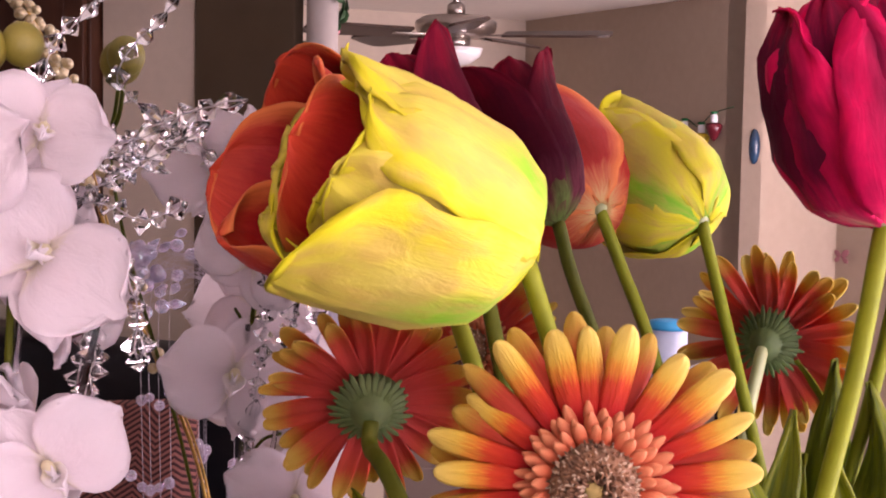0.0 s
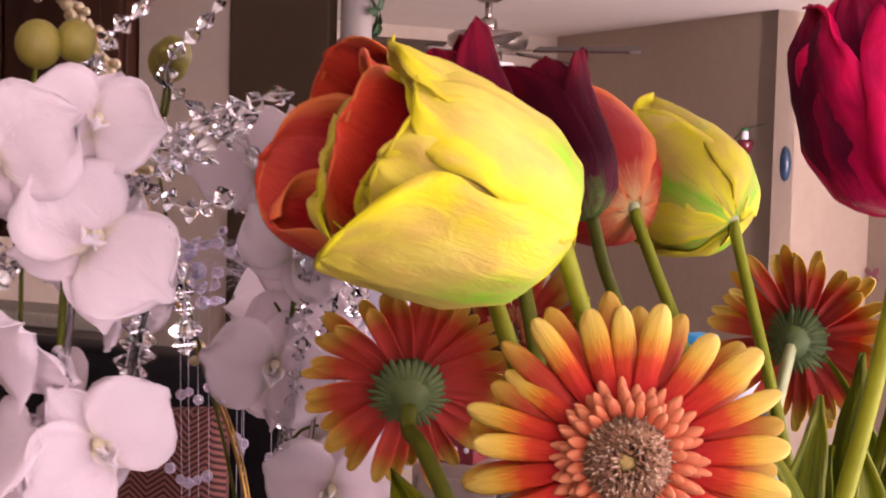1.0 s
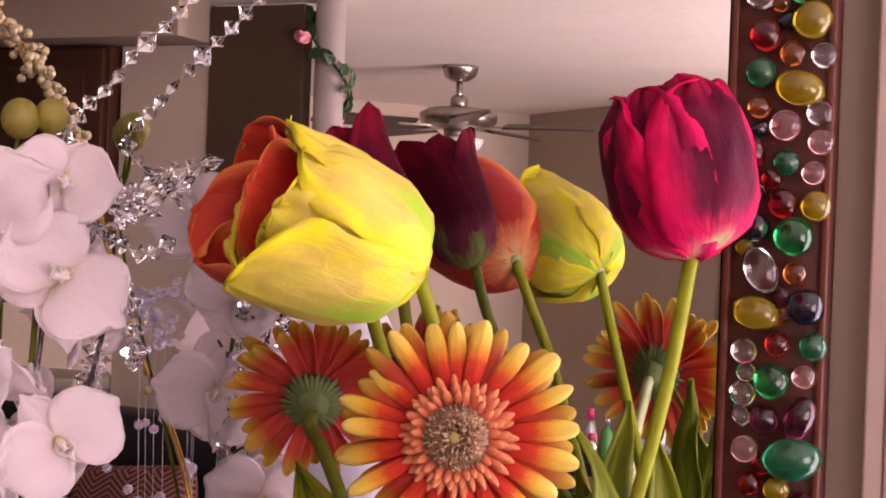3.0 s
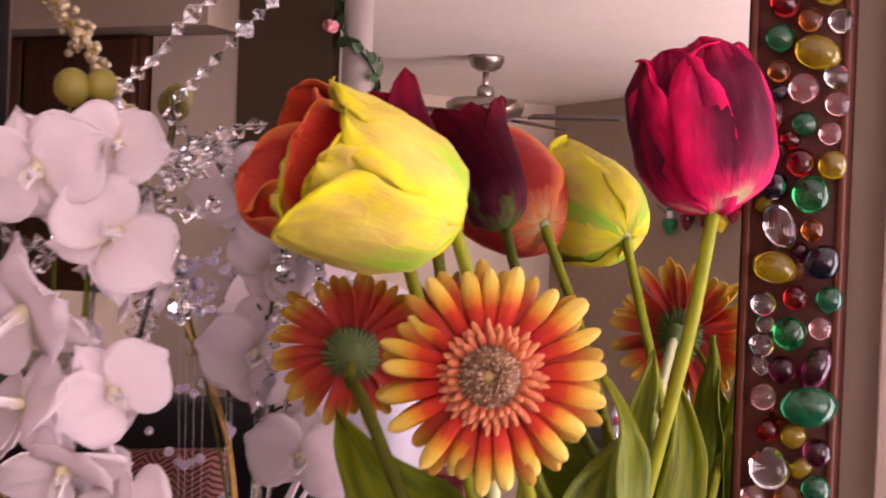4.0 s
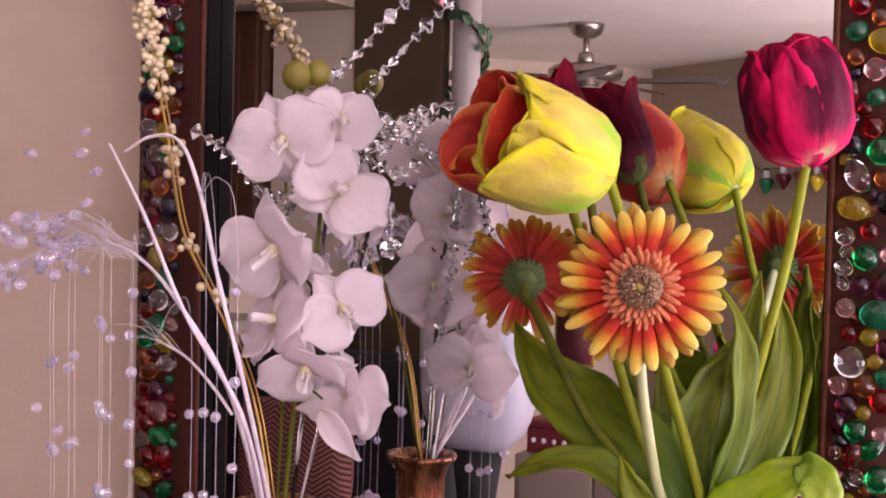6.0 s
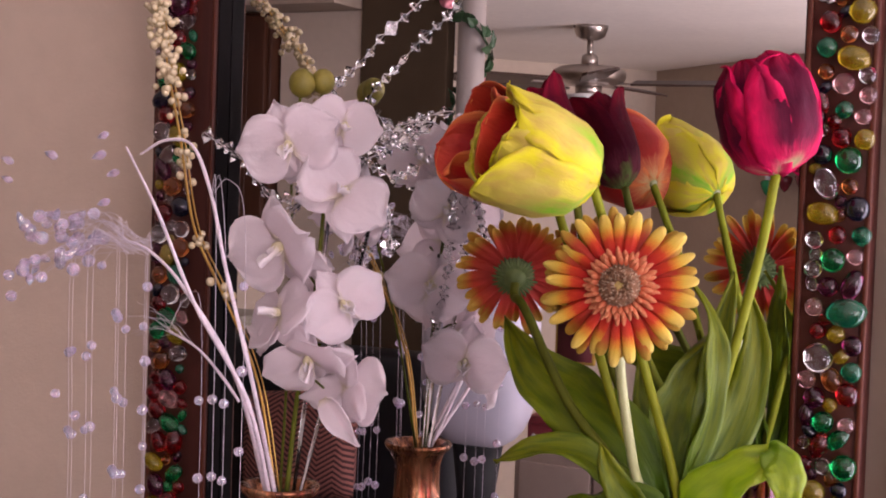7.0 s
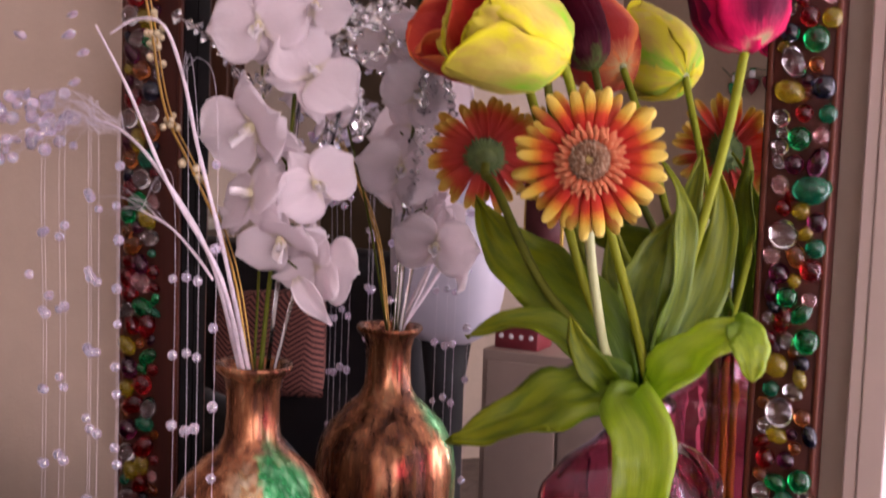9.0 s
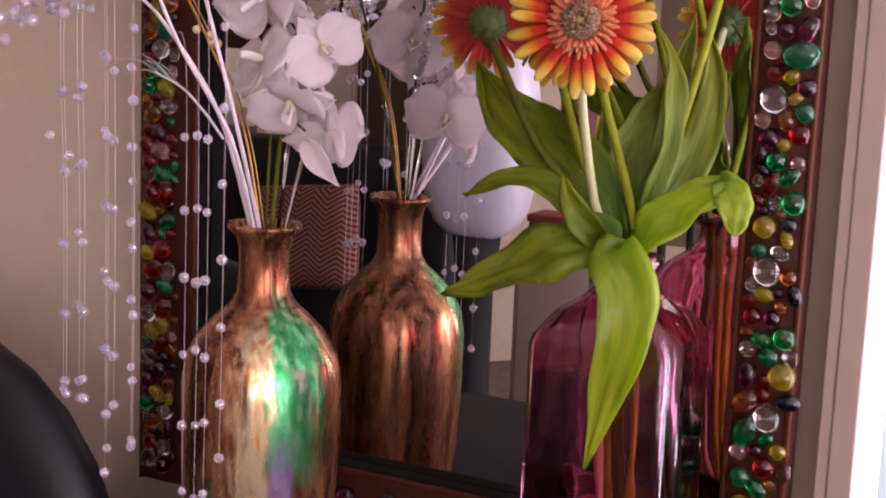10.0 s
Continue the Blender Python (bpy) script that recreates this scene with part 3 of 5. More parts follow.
yellow = tulip("large yellow artificial tulip opening sideways on a green stem", (-0.030, -0.146, 0.464), (-0.77, -0.47, 0.43), 0.0325, 0.082,
               ((54, BOWL, 0.95, 0.93, 1.12, 0.0), (352, LOOSE, 0.95, 0.93, 1.22, 0.0), (304, FLARE, 1.0, 0.97, 1.3, 0.0),
                (94, LOOSE, 1.0, 1.06, 1.1, 0.1), (170, LOOSE, 1.02, 1.10, 1.25, 0.0), (232, LOOSE, 0.96, 1.06, 1.25, 0.0),
                (80, LOOSE, 0.78, 0.96, 1.2, 0.0), (200, LOOSE, 0.88, 1.10, 1.25, 0.0), (330, LOOSE, 0.78, 0.94, 1.2, 0.0)),
               YELLOW, stem_to_pot((-0.018, -0.141, 0.42), (0.004, -0.132, 0.345), dx=0.012), 0.20, 1, tip=0.75)
orange = tulip("orange-red artificial tulip wide open beside a yellow one", (-0.076, -0.112, 0.470), (-0.70, -0.62, 0.36), 0.0325, 0.080,
               ((10, FLARE, 1.0, 0.95, 1.3, 0.0), (130, FLARE, 1.0, 0.92, 1.4, 0.0), (250, LOOSE, 0.98, 0.94, 1.35, 0.0),
                (70, FLARE, 0.90, 0.88, 1.3, 0.0), (190, FLARE, 0.92, 1.0, 1.3, 0.0), (310, LOOSE, 0.80, 0.80, 1.2, 0.0)),
               ORANGE, stem_to_pot((-0.066, -0.118, 0.44), (-0.050, -0.12, 0.40), (-0.02, -0.118, 0.31), dx=-0.008), 0.10, 2, tip=0.7)
dark = tulip("dark maroon artificial tulip with pointed petals behind the yellow one", (-0.081, -0.054, 0.466), (-0.44, -0.16, 0.88), 0.0235, 0.080,
             ((60, PEAK, 0.95, 0.98, 1.25, 0.12), (180, PEAK, 0.95, 0.96, 1.25, 0.12), (300, LOOSE, 1.0, 0.98, 1.2, 0.12),
              (0, CLOSED, 0.92, 1.0, 1.15, 0.1), (120, CLOSED, 0.92, 1.02, 1.15, 0.1), (240, CLOSED, 0.88, 0.97, 1.15, 0.1)),
             DARKRED, stem_to_pot((-0.072, -0.062, 0.43), (-0.042, -0.085, 0.35), dx=-0.004, dy=0.012), 0.12, 3, STEM_DARK, 0.8)
crimson = tulip("crimson artificial tulip with dark blotches, nearly closed", (0.077, -0.082, 0.477), (-0.20, -0.02, 0.98), 0.0335, 0.079,
                ((-75, CLOSED, 1.0, 1.0, 1.15, 0.1), (45, CLOSED, 1.02, 1.0, 1.15, 0.1), (165, LOOSE, 1.0, 0.96, 1.15, 0.15),
                 (-18, CLOSED, 0.95, 0.98, 1.1, 0.12), (105, CLOSED, 0.94, 1.0, 1.15, 0.1), (225, CLOSED, 0.96, 0.97, 1.15, 0.12),
                 (20, TALL, 1.0, 0.98, 1.2, 0.05), (140, TALL, 1.0, 1.02, 1.2, 0.05), (260, TALL, 1.0, 0.96, 1.2, 0.05)),
                MAGENTA, stem_to_pot((0.066, -0.085, 0.41), (0.040, -0.095, 0.29), dx=0.008, dy=0.01), 0.26, 4, tip=0.75)


def strap(base_r, tip_r, width, lift, droop, seed, nu=6, nv=10, blunt=0.36, groove=0.12):
    """A long petal lying out along x from the z axis."""
    def fn(u, v):
        s = 2 * u - 1
        w = width * (0.45 + 0.75 * v - 0.2 * v * v) * max(0.0, 1 - v ** 7) ** blunt
        w = max(w, width * 0.04)
        x = base_r + (tip_r - base_r) * v
        z = lift * v - droop * v * v + groove * width * math.cos(s * 2.6 * math.pi) * (1 - 0.6 * v) - 0.35 * width * s * s
        return Vector((x, w * s, z + 0.05 * width * math.sin(seed + 5 * v)))
    return shell(bmesh.new(), fn, nu, nv, 0.0006, lambda v: 1 - (1 - v) ** 2)


def gerbera(label, at, face, R, stem, stem_mat, petals, seed):
    ob = thing("gerbera", at, label, "gerbera", "gerberas in the pink bottle")
    m = Matrix.Translation(at) @ facing(face, seed * 17)
    rnd = random.Random(seed)
    for ring, (count, scale, z0, lift) in enumerate(((21, 0.98, -0.002, 0.004), (21, 0.97, 0.0008, 0.006))):
        for k in range(count):
            a = 360 / count * (k + 0.5 * ring) + rnd.uniform(-4, 4)
            ln = R * scale * rnd.uniform(0.90, 1.06)
            bm = strap(R * 0.12, ln, R * rnd.uniform(0.084, 0.108), lift, rnd.uniform(0.002, 0.013), rnd.uniform(0, 6), blunt=rnd.uniform(0.36, 0.6))
            part("petal", place(ob, m @ Matrix.Rotation(radians(a), 4, "Z") @ Matrix.Translation((0, 0, z0)) @ Matrix.Rotation(radians(rnd.uniform(-18, 18)), 4, "X"), bm), petals if ring else GERB_BACK, ob)
    for ring, (count, r0, r1, lift) in enumerate(((30, 0.18, 0.47, 0.0035), (28, 0.18, 0.42, 0.0055), (26, 0.17, 0.36, 0.0078))):
        for k in range(count):
            a = 360 / count * (k + 0.5 * (ring % 2)) + rnd.uniform(-3, 3)
            bm = strap(R * r0, R * r1 * rnd.uniform(0.94, 1.06), R * rnd.uniform(0.036, 0.048), lift * rnd.uniform(0.8, 1.15), 0.002, k, 4, 6, 0.9, 0.2)
            part("inner_petal", place(ob, m @ Matrix.Rotation(radians(a), 4, "Z") @ Matrix.Translation((0, 0, 0.002 + 0.0012 * ring)), bm), GERB_IN, ob)
    disc = lathe([(R * 0.255, 0.002), (R * 0.255, 0.008), (R * 0.21, 0.0125), (R * 0.13, 0.0145), (R * 0.07, 0.0125), (R * 0.02, 0.0115)], 24)
    part("disc", place(ob, m, disc), SEED, ob, "brown granular flower centre")
    pale = {k for k in range(420) if rnd.random() < 0.30}
    for name, mat, want in (("dark_floret", SEED, False), ("pale_floret", FLECK, True)):
        bm = bmesh.new()
        for k in range(420):
            a, q = k * 2.39996 + 0.5 * math.sin(k * 12.9), math.sqrt((k + 0.5) / 420)
            if q < 0.22 or (k in pale) != want:
                continue
            rr = R * 0.262 * q
            z = 0.0150 - 0.0075 * max(0.0, (q - 0.45) / 0.55) ** 2
            bmesh.ops.create_cone(bm, cap_ends=True, segments=5, radius1=R * 0.013, radius2=R * 0.005, depth=R * 0.06,
                                  matrix=Matrix.Translation((rr * math.cos(a), rr * math.sin(a), z)) @ facing((math.cos(a) * q + rnd.uniform(-.5, .5), math.sin(a) * q + rnd.uniform(-.5, .5), 1.0)))
        part(name, place(ob, m, bm), mat, ob)["kind"] = "stuff"
    part("disc_centre", place(ob, m, ball(bmesh.new(), (0, 0, 0.0115), R * 0.07, 10, 6, (1, 1, 0.5))), SEED_MID, ob)
    calyx = lathe([(R * 0.09, -0.016), (R * 0.14, -0.013), (R * 0.24, -0.008), (R * 0.30, -0.0035)], 20)
    part("calyx", place(ob, m, calyx), SEPAL, ob)
    for k in range(30):
        bm = strap(R * 0.14, R * rnd.uniform(0.32, 0.40), R * 0.030, 0.006, 0.001, k, 2, 4, 1.0, 0.1)
        part("sepal", place(ob, m @ Matrix.Rotation(radians(12 * k), 4, "Z") @ Matrix.Translation((0, 0, -0.0115)), bm), SEPAL, ob)
    back = Vector(at) - Vector(face).normalized() * 0.014
    part("stem", local(ob, tube(bmesh.new(), [back + Vector((0, 0, -0.002)), back - Vector(face).normalized() * 0.005 + Vector((0, 0, -0.010))] + [Vector(p) for p in stem], 0.0034, 0.0036, 10, 8)), stem_mat, ob)
    return ob


gerbera("red and yellow artificial gerbera with a brown centre", (0.003, -0.180, 0.40), (0.24, -0.95, 0.10), 0.0525,
        stem_to_pot((-0.006, -0.150, 0.345), (0.002, -0.14, 0.28), dx=-0.010, dy=-0.012), STEM_PALE, GERB, 3)
gerbera("red artificial gerbera turned to the mirror, green calyx showing", (-0.124, -0.064, 0.397), (-0.40, 0.84, 0.36), 0.0475,
        stem_to_pot((-0.098, -0.100, 0.372), (-0.052, -0.125, 0.312), dx=-0.012, dy=-0.006), STEM_DARK, GERB_BACK, 5)


def leaf(owner, points, width, material, normal, fold=0.35, seed=0, tip=0.9):
    """A long tulip leaf along the points, folded on its midrib."""
    line = spline(points, 10)
    n0 = Vector(normal).normalized()
    cnt = len(line) - 1

    def fn(u, v):
        s = 2 * u - 1
        k = min(int(v * cnt), cnt - 1)
        c = line[k].lerp(line[k + 1], v * cnt - k)
        d = (line[k + 1] - line[k]).normalized()
        side = d.cross(n0).normalized()
        up = side.cross(d)
        w = width * 0.5 * max(0.02, math.sin(math.pi * (0.07 + 0.93 * v ** 0.9)) ** tip)
        rip = 0.34 * width * noise.noise(Vector((s * 1.2 + seed, v * 4.2, seed))) * abs(s) + 0.10 * width * noise.noise(Vector((s * 2.5, v * 9, seed + 5)))
        w *= 1 + 0.16 * noise.noise(Vector((seed * 2.0, v * 6, 1.0 if s > 0 else 4.0)))
        return c + side * (w * s) + up * (fold * w * abs(s) ** 1.4 + rip + 0.012 * width * math.cos(s * 9))

    return part("leaf", local(owner, shell(bmesh.new(), fn, 8, 22, 0.0008)), material, owner)


CAMWARD = (0.35, -0.93, 0.1)
leaf(yellow, [(0.020, -0.125, 0.24), (-0.012, -0.12, 0.285), (-0.055, -0.11, 0.312), (-0.092, -0.10, 0.332), (-0.119, -0.09, 0.365)], 0.052, LEAF, (0.25, -0.9, 0.3), 0.2, 1)
leaf(orange, [(0.015, -0.13, 0.238), (0.0, -0.13, 0.256), (-0.033, -0.14, 0.279), (-0.067, -0.145, 0.281), (-0.098, -0.145, 0.268)], 0.026, LEAF, (0, -0.6, 0.8), 0.4, 2)
leaf(yellow, [(0.022, -0.135, 0.236), (0.009, -0.148, 0.245), (-0.015, -0.166, 0.238), (-0.053, -0.176, 0.217), (-0.094, -0.18, 0.198)], 0.050, LEAF, (-0.1, -0.8, 0.6), 0.2, 3)
leaf(crimson, [(0.026, -0.135, 0.236), (0.030, -0.168, 0.243), (0.050, -0.190, 0.226), (0.056, -0.20, 0.195), (0.045, -0.20, 0.150), (0.030, -0.195, 0.094)], 0.042, LEAF_LIT, (0.2, -0.95, 0.3), 0.3, 4)
leaf(crimson, [(0.030, -0.12, 0.236), (0.038, -0.13, 0.244), (0.059, -0.128, 0.266), (0.081, -0.125, 0.284), (0.102, -0.118, 0.295)], 0.044, LEAF_LIT, (-0.1, -0.75, 0.65), 0.35, 5, 0.7)
leaf(crimson, [(0.088, -0.126, 0.294), (0.100, -0.131, 0.288), (0.106, -0.136, 0.274), (0.108, -0.140, 0.259)], 0.026, LEAF_LIT, (0.4, -0.9, 0.2), 0.1, 6, 0.6)
leaf(dark, [(0.024, -0.11, 0.238), (0.014, -0.095, 0.29), (0.019, -0.082, 0.325), (0.034, -0.075, 0.362)], 0.046, LEAF, (0.5, -0.8, -0.1), 0.2, 7)
leaf(yellow, [(0.026, -0.12, 0.238), (0.036, -0.118, 0.275), (0.045, -0.11, 0.314), (0.046, -0.105, 0.354), (0.040, -0.10, 0.378), (0.026, -0.10, 0.402)], 0.019, LEAF, (0.8, -0.55, 0.1), 0.5, 8)
leaf(dark, [(0.028, -0.12, 0.238), (0.043, -0.11, 0.265), (0.060, -0.09, 0.308), (0.067, -0.08, 0.358), (0.061, -0.08, 0.397)], 0.030, LEAF, CAMWARD, 0.35, 9)
leaf(orange, [(0.024, -0.115, 0.238), (0.038, -0.105, 0.285), (0.041, -0.085, 0.34), (0.043, -0.075, 0.375), (0.047, -0.07, 0.408)], 0.024, LEAF, CAMWARD, 0.4, 10)
leaf(orange, [(0.018, -0.11, 0.238), (0.010, -0.09, 0.285), (-0.009, -0.075, 0.315), (-0.018, -0.07, 0.352)], 0.032, LEAF, CAMWARD, 0.3, 11)
leaf(orange, [(0.016, -0.135, 0.238), (0.006, -0.15, 0.252), (-0.006, -0.158, 0.272), (-0.016, -0.155, 0.292)], 0.022, LEAF, CAMWARD, 0.5, 12)

# ---- the pink glass bottle ----
PINK = Mat("pink_glass", 0.03, 0.0, IOR=1.45, Transmission_Weight=1.0)
PINK.set("Base Color", (0.98, 0.42, 0.63))
PINK.bump(PINK.noise(22.0, 1, PINK.coords("Object", (1, 1, 0.30)), 0.4, 0.8), 0.75, 0.007)
PINK = PINK.m


def square_ring(bm, half, r, z, segs=6):
    """A ring of a square with rounded corners."""
    out = []
    r = min(r, half)
    for k, (sx, sy) in enumerate(((1, 1), (-1, 1), (-1, -1), (1, -1))):
        for i in range(segs + 1):
            a = math.pi / 2 * (k + i / segs)
            out.append(bm.verts.new((sx * (half - r) + r * math.cos(a), sy * (half - r) + r * math.sin(a), z)))
    return out


def skin(bm, rings, flip=False):
    for a, b in zip(rings, rings[1:]):
        for i in range(len(a)):
            q = (a[i], a[(i + 1) % len(a)], b[(i + 1) % len(a)], b[i])
            bm.faces.new(q[::-1] if flip else q)


pink = thing("glass_bottle", (0.025, -0.124, TOP_Z), "square pink glass bottle holding the tulips", "bottle")
bm = bmesh.new()
outline = [(0.050, 0.010, 0.0), (0.053, 0.008, 0.005), (0.053, 0.008, 0.238), (0.0515, 0.009, 0.245), (0.041, 0.014, 0.262), (0.028, 0.02, 0.272), (0.021, 0.021, 0.280), (0.0205, 0.0205, 0.293), (0.025, 0.025, 0.298), (0.025, 0.025, 0.302)]
outer = [square_ring(bm, h, r, z) for h, r, z in outline]
inner = [square_ring(bm, h - 0.0035, max(0.003, r - 0.0035), z if i else 0.006) for i, (h, r, z) in enumerate(outline)]
skin(bm, outer)
skin(bm, inner, True)
bm.faces.new(outer[0][::-1])
bm.faces.new(inner[0])
for i in range(len(outer[0])):
    j = (i + 1) % len(outer[0])
    bm.faces.new((outer[-1][i], outer[-1][j], inner[-1][j], inner[-1][i]))
bmesh.ops.recalc_face_normals(bm, faces=bm.faces)
part("bottle_body", bm, PINK, pink)
part("rim", lathe([(0.0258, 0.2945), (0.0274, 0.2965), (0.0274, 0.3005), (0.0258, 0.3028), (0.0252, 0.3028), (0.0252, 0.2945)], 36, False), PINK, pink)

# ---- the copper bottle ----
COPPER = Mat("iridescent_copper", 0.2, 0.7)
v = COPPER.coords("Object", (1, 1, 0.10))
streak = COPPER.noise(55, 6, v, 0.65, 0.4)
fine = COPPER.noise(150, 4, COPPER.coords("Object", (1, 1, 0.22)), 0.65, 0.3)
xyz = COPPER.n("SeparateXYZ")
COPPER.link(COPPER.coords(), xyz.inputs[0])
px, py, pz = xyz.outputs
wob = COPPER.math("MULTIPLY", COPPER.math("SUBTRACT", streak, 0.5), 0.75)
wob = COPPER.math("ADD", wob, COPPER.math("MULTIPLY", COPPER.math("SUBTRACT", COPPER.noise(16, 3, None), 0.5), 0.30))
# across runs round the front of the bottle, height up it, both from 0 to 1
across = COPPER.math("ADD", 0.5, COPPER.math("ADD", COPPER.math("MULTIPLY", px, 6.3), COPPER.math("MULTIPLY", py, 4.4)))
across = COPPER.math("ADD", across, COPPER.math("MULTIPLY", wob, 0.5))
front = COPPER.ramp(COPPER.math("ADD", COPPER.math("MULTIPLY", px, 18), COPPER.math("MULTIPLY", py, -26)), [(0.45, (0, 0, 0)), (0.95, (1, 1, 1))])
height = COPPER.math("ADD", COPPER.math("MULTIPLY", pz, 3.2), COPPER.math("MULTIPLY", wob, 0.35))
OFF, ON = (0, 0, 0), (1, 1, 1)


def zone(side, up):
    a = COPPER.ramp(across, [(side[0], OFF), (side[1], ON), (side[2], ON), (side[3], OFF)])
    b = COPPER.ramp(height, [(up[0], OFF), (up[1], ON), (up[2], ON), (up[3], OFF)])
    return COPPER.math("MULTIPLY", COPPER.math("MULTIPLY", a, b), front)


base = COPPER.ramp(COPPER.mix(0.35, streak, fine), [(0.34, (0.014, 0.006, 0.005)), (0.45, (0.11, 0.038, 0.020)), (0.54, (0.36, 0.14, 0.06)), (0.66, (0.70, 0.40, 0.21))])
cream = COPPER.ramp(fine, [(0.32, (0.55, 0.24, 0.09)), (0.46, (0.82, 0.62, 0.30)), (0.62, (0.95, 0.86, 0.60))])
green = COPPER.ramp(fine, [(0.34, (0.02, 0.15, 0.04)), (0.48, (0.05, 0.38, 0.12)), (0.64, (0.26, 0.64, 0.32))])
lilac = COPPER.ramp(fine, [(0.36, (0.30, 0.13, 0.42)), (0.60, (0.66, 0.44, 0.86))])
# cream band: the window's pale highlight painted onto the bottle's front
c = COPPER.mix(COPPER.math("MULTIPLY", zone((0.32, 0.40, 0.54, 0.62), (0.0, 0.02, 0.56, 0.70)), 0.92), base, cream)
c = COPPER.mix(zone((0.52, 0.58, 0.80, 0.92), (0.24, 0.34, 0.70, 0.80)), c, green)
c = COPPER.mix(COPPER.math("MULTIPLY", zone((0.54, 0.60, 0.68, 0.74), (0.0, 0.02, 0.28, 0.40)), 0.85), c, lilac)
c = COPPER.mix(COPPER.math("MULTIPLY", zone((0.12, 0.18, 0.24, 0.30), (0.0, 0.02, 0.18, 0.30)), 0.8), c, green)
COPPER.colour(c)
COPPER.roughness(COPPER.ramp(fine, [(0.3, (0.34, 0.34, 0.34)), (0.7, (0.16, 0.16, 0.16))]))
COPPER.bump(COPPER.mix(0.5, streak, fine), 0.22, 0.001)
COPPER = COPPER.m
BX, BY = -0.297, -0.116
copper = thing("decorative_bottle", (BX, BY, TOP_Z), "copper bottle with green and violet iridescent streaks", "bottle")
prof = [(0.050, 0.0), (0.057, 0.004), (0.0605, 0.03), (0.064, 0.10), (0.0645, 0.165), (0.061, 0.19), (0.052, 0.21), (0.039, 0.226), (0.028, 0.238), (0.0225, 0.25), (0.0212, 0.27), (0.0215, 0.288), (0.024, 0.299), (0.030, 0.305), (0.0318, 0.3085), (0.031, 0.3115),
        (0.026, 0.3105), (0.019, 0.30), (0.018, 0.25), (0.022, 0.236), (0.05, 0.19), (0.055, 0.06), (0.05, 0.01)]
body = lathe([(r * (1.05 if r > 0.035 else 1.0), z * 0.932) for r, z in prof], 48, True)
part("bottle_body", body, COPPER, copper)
MOSS = plain("green_foam", (0.03, 0.075, 0.02), 0.9, scale=300, vary=0.5, bump=0.8, dist=0.003)
foam = lathe([(0.017, 0.270), (0.0200, 0.279), (0.012, 0.283), (0.002, 0.282)], 20)
part("foam", foam, MOSS, copper, "dark green foam plug")
NECK = Vector((BX, BY, 0.205))

# ---- white orchids in the copper bottle ----
def oval(length, width, cup, curl, seed, point=0.0, nu=10, nv=10, ruffle=0.19):
    """A broad rounded petal lying out along x."""
    def fn(u, v):
        s = 2 * u - 1
        w = width * 0.5 * max(0.05, (1 - abs(2 * v - 0.94) ** 2.4) if v > 0.06 else 0.12) ** 0.55
        w *= 1 - point * v * v
        x = length * v * (1 - 0.10 * s * s * v)
        z = cup * length * (s * s * 0.5 + 0.25 * math.sin(v * 3.0)) + curl * length * v * v
        z += ruffle * length * (abs(s) * 0.6 + v * 0.5) * noise.noise(Vector((s * 2.2, v * 2.5, seed)))
        return Vector((x, w * s, z))
    return shell(bmesh.new(), fn, nu, nv, 0.0007, lambda v: 0.5 - 0.5 * math.cos(math.pi * v))


def orchid(at, face, size, roll, seed):
    """Two round petals, three sepals and a lip, parts of the spray."""
    m = Matrix.Translation(at) @ facing(face, roll)
    rnd = random.Random(seed)
    size *= 0.96

    def add(name, bm, a, tilt, z, mat):
        part(name, place(orchids, m @ Matrix.Rotation(radians(a), 4, "Z") @ Matrix.Translation((0, 0, z)) @ Matrix.Rotation(radians(tilt), 4, "Y"), bm), mat, orchids)

    for a in (8, 172):
        add("petal", oval(size * 0.52, size * 0.66, 0.14, rnd.uniform(-0.2, 0.05), seed + a), a + rnd.uniform(-12, 12), rnd.uniform(-30, 6), 0.001, WHITE)
    for a in (90, 218, 322):
        add("sepal", oval(size * 0.46, size * 0.38, 0.10, rnd.uniform(-0.25, 0.0), seed + a, 0.25), a + rnd.uniform(-12, 12), rnd.uniform(-8, 24), -0.0015, WHITE)
    add("lip", oval(size * 0.24, size * 0.16, 0.5, 0.45, seed, 0.3, 6, 7), 270, -48, 0.003, LIP)
    for a in (215, 325):
        add("lip_lobe", oval(size * 0.13, size * 0.11, 0.4, 0.5, seed + a, 0.1, 5, 5), a, -58, 0.003, LIP)
    bm = ball(bmesh.new(), (0, 0.002, 0.006), size * 0.05, 8, 6, (0.8, 1, 1.3))
    part("column", place(orchids, m, bm), LIP, orchids)


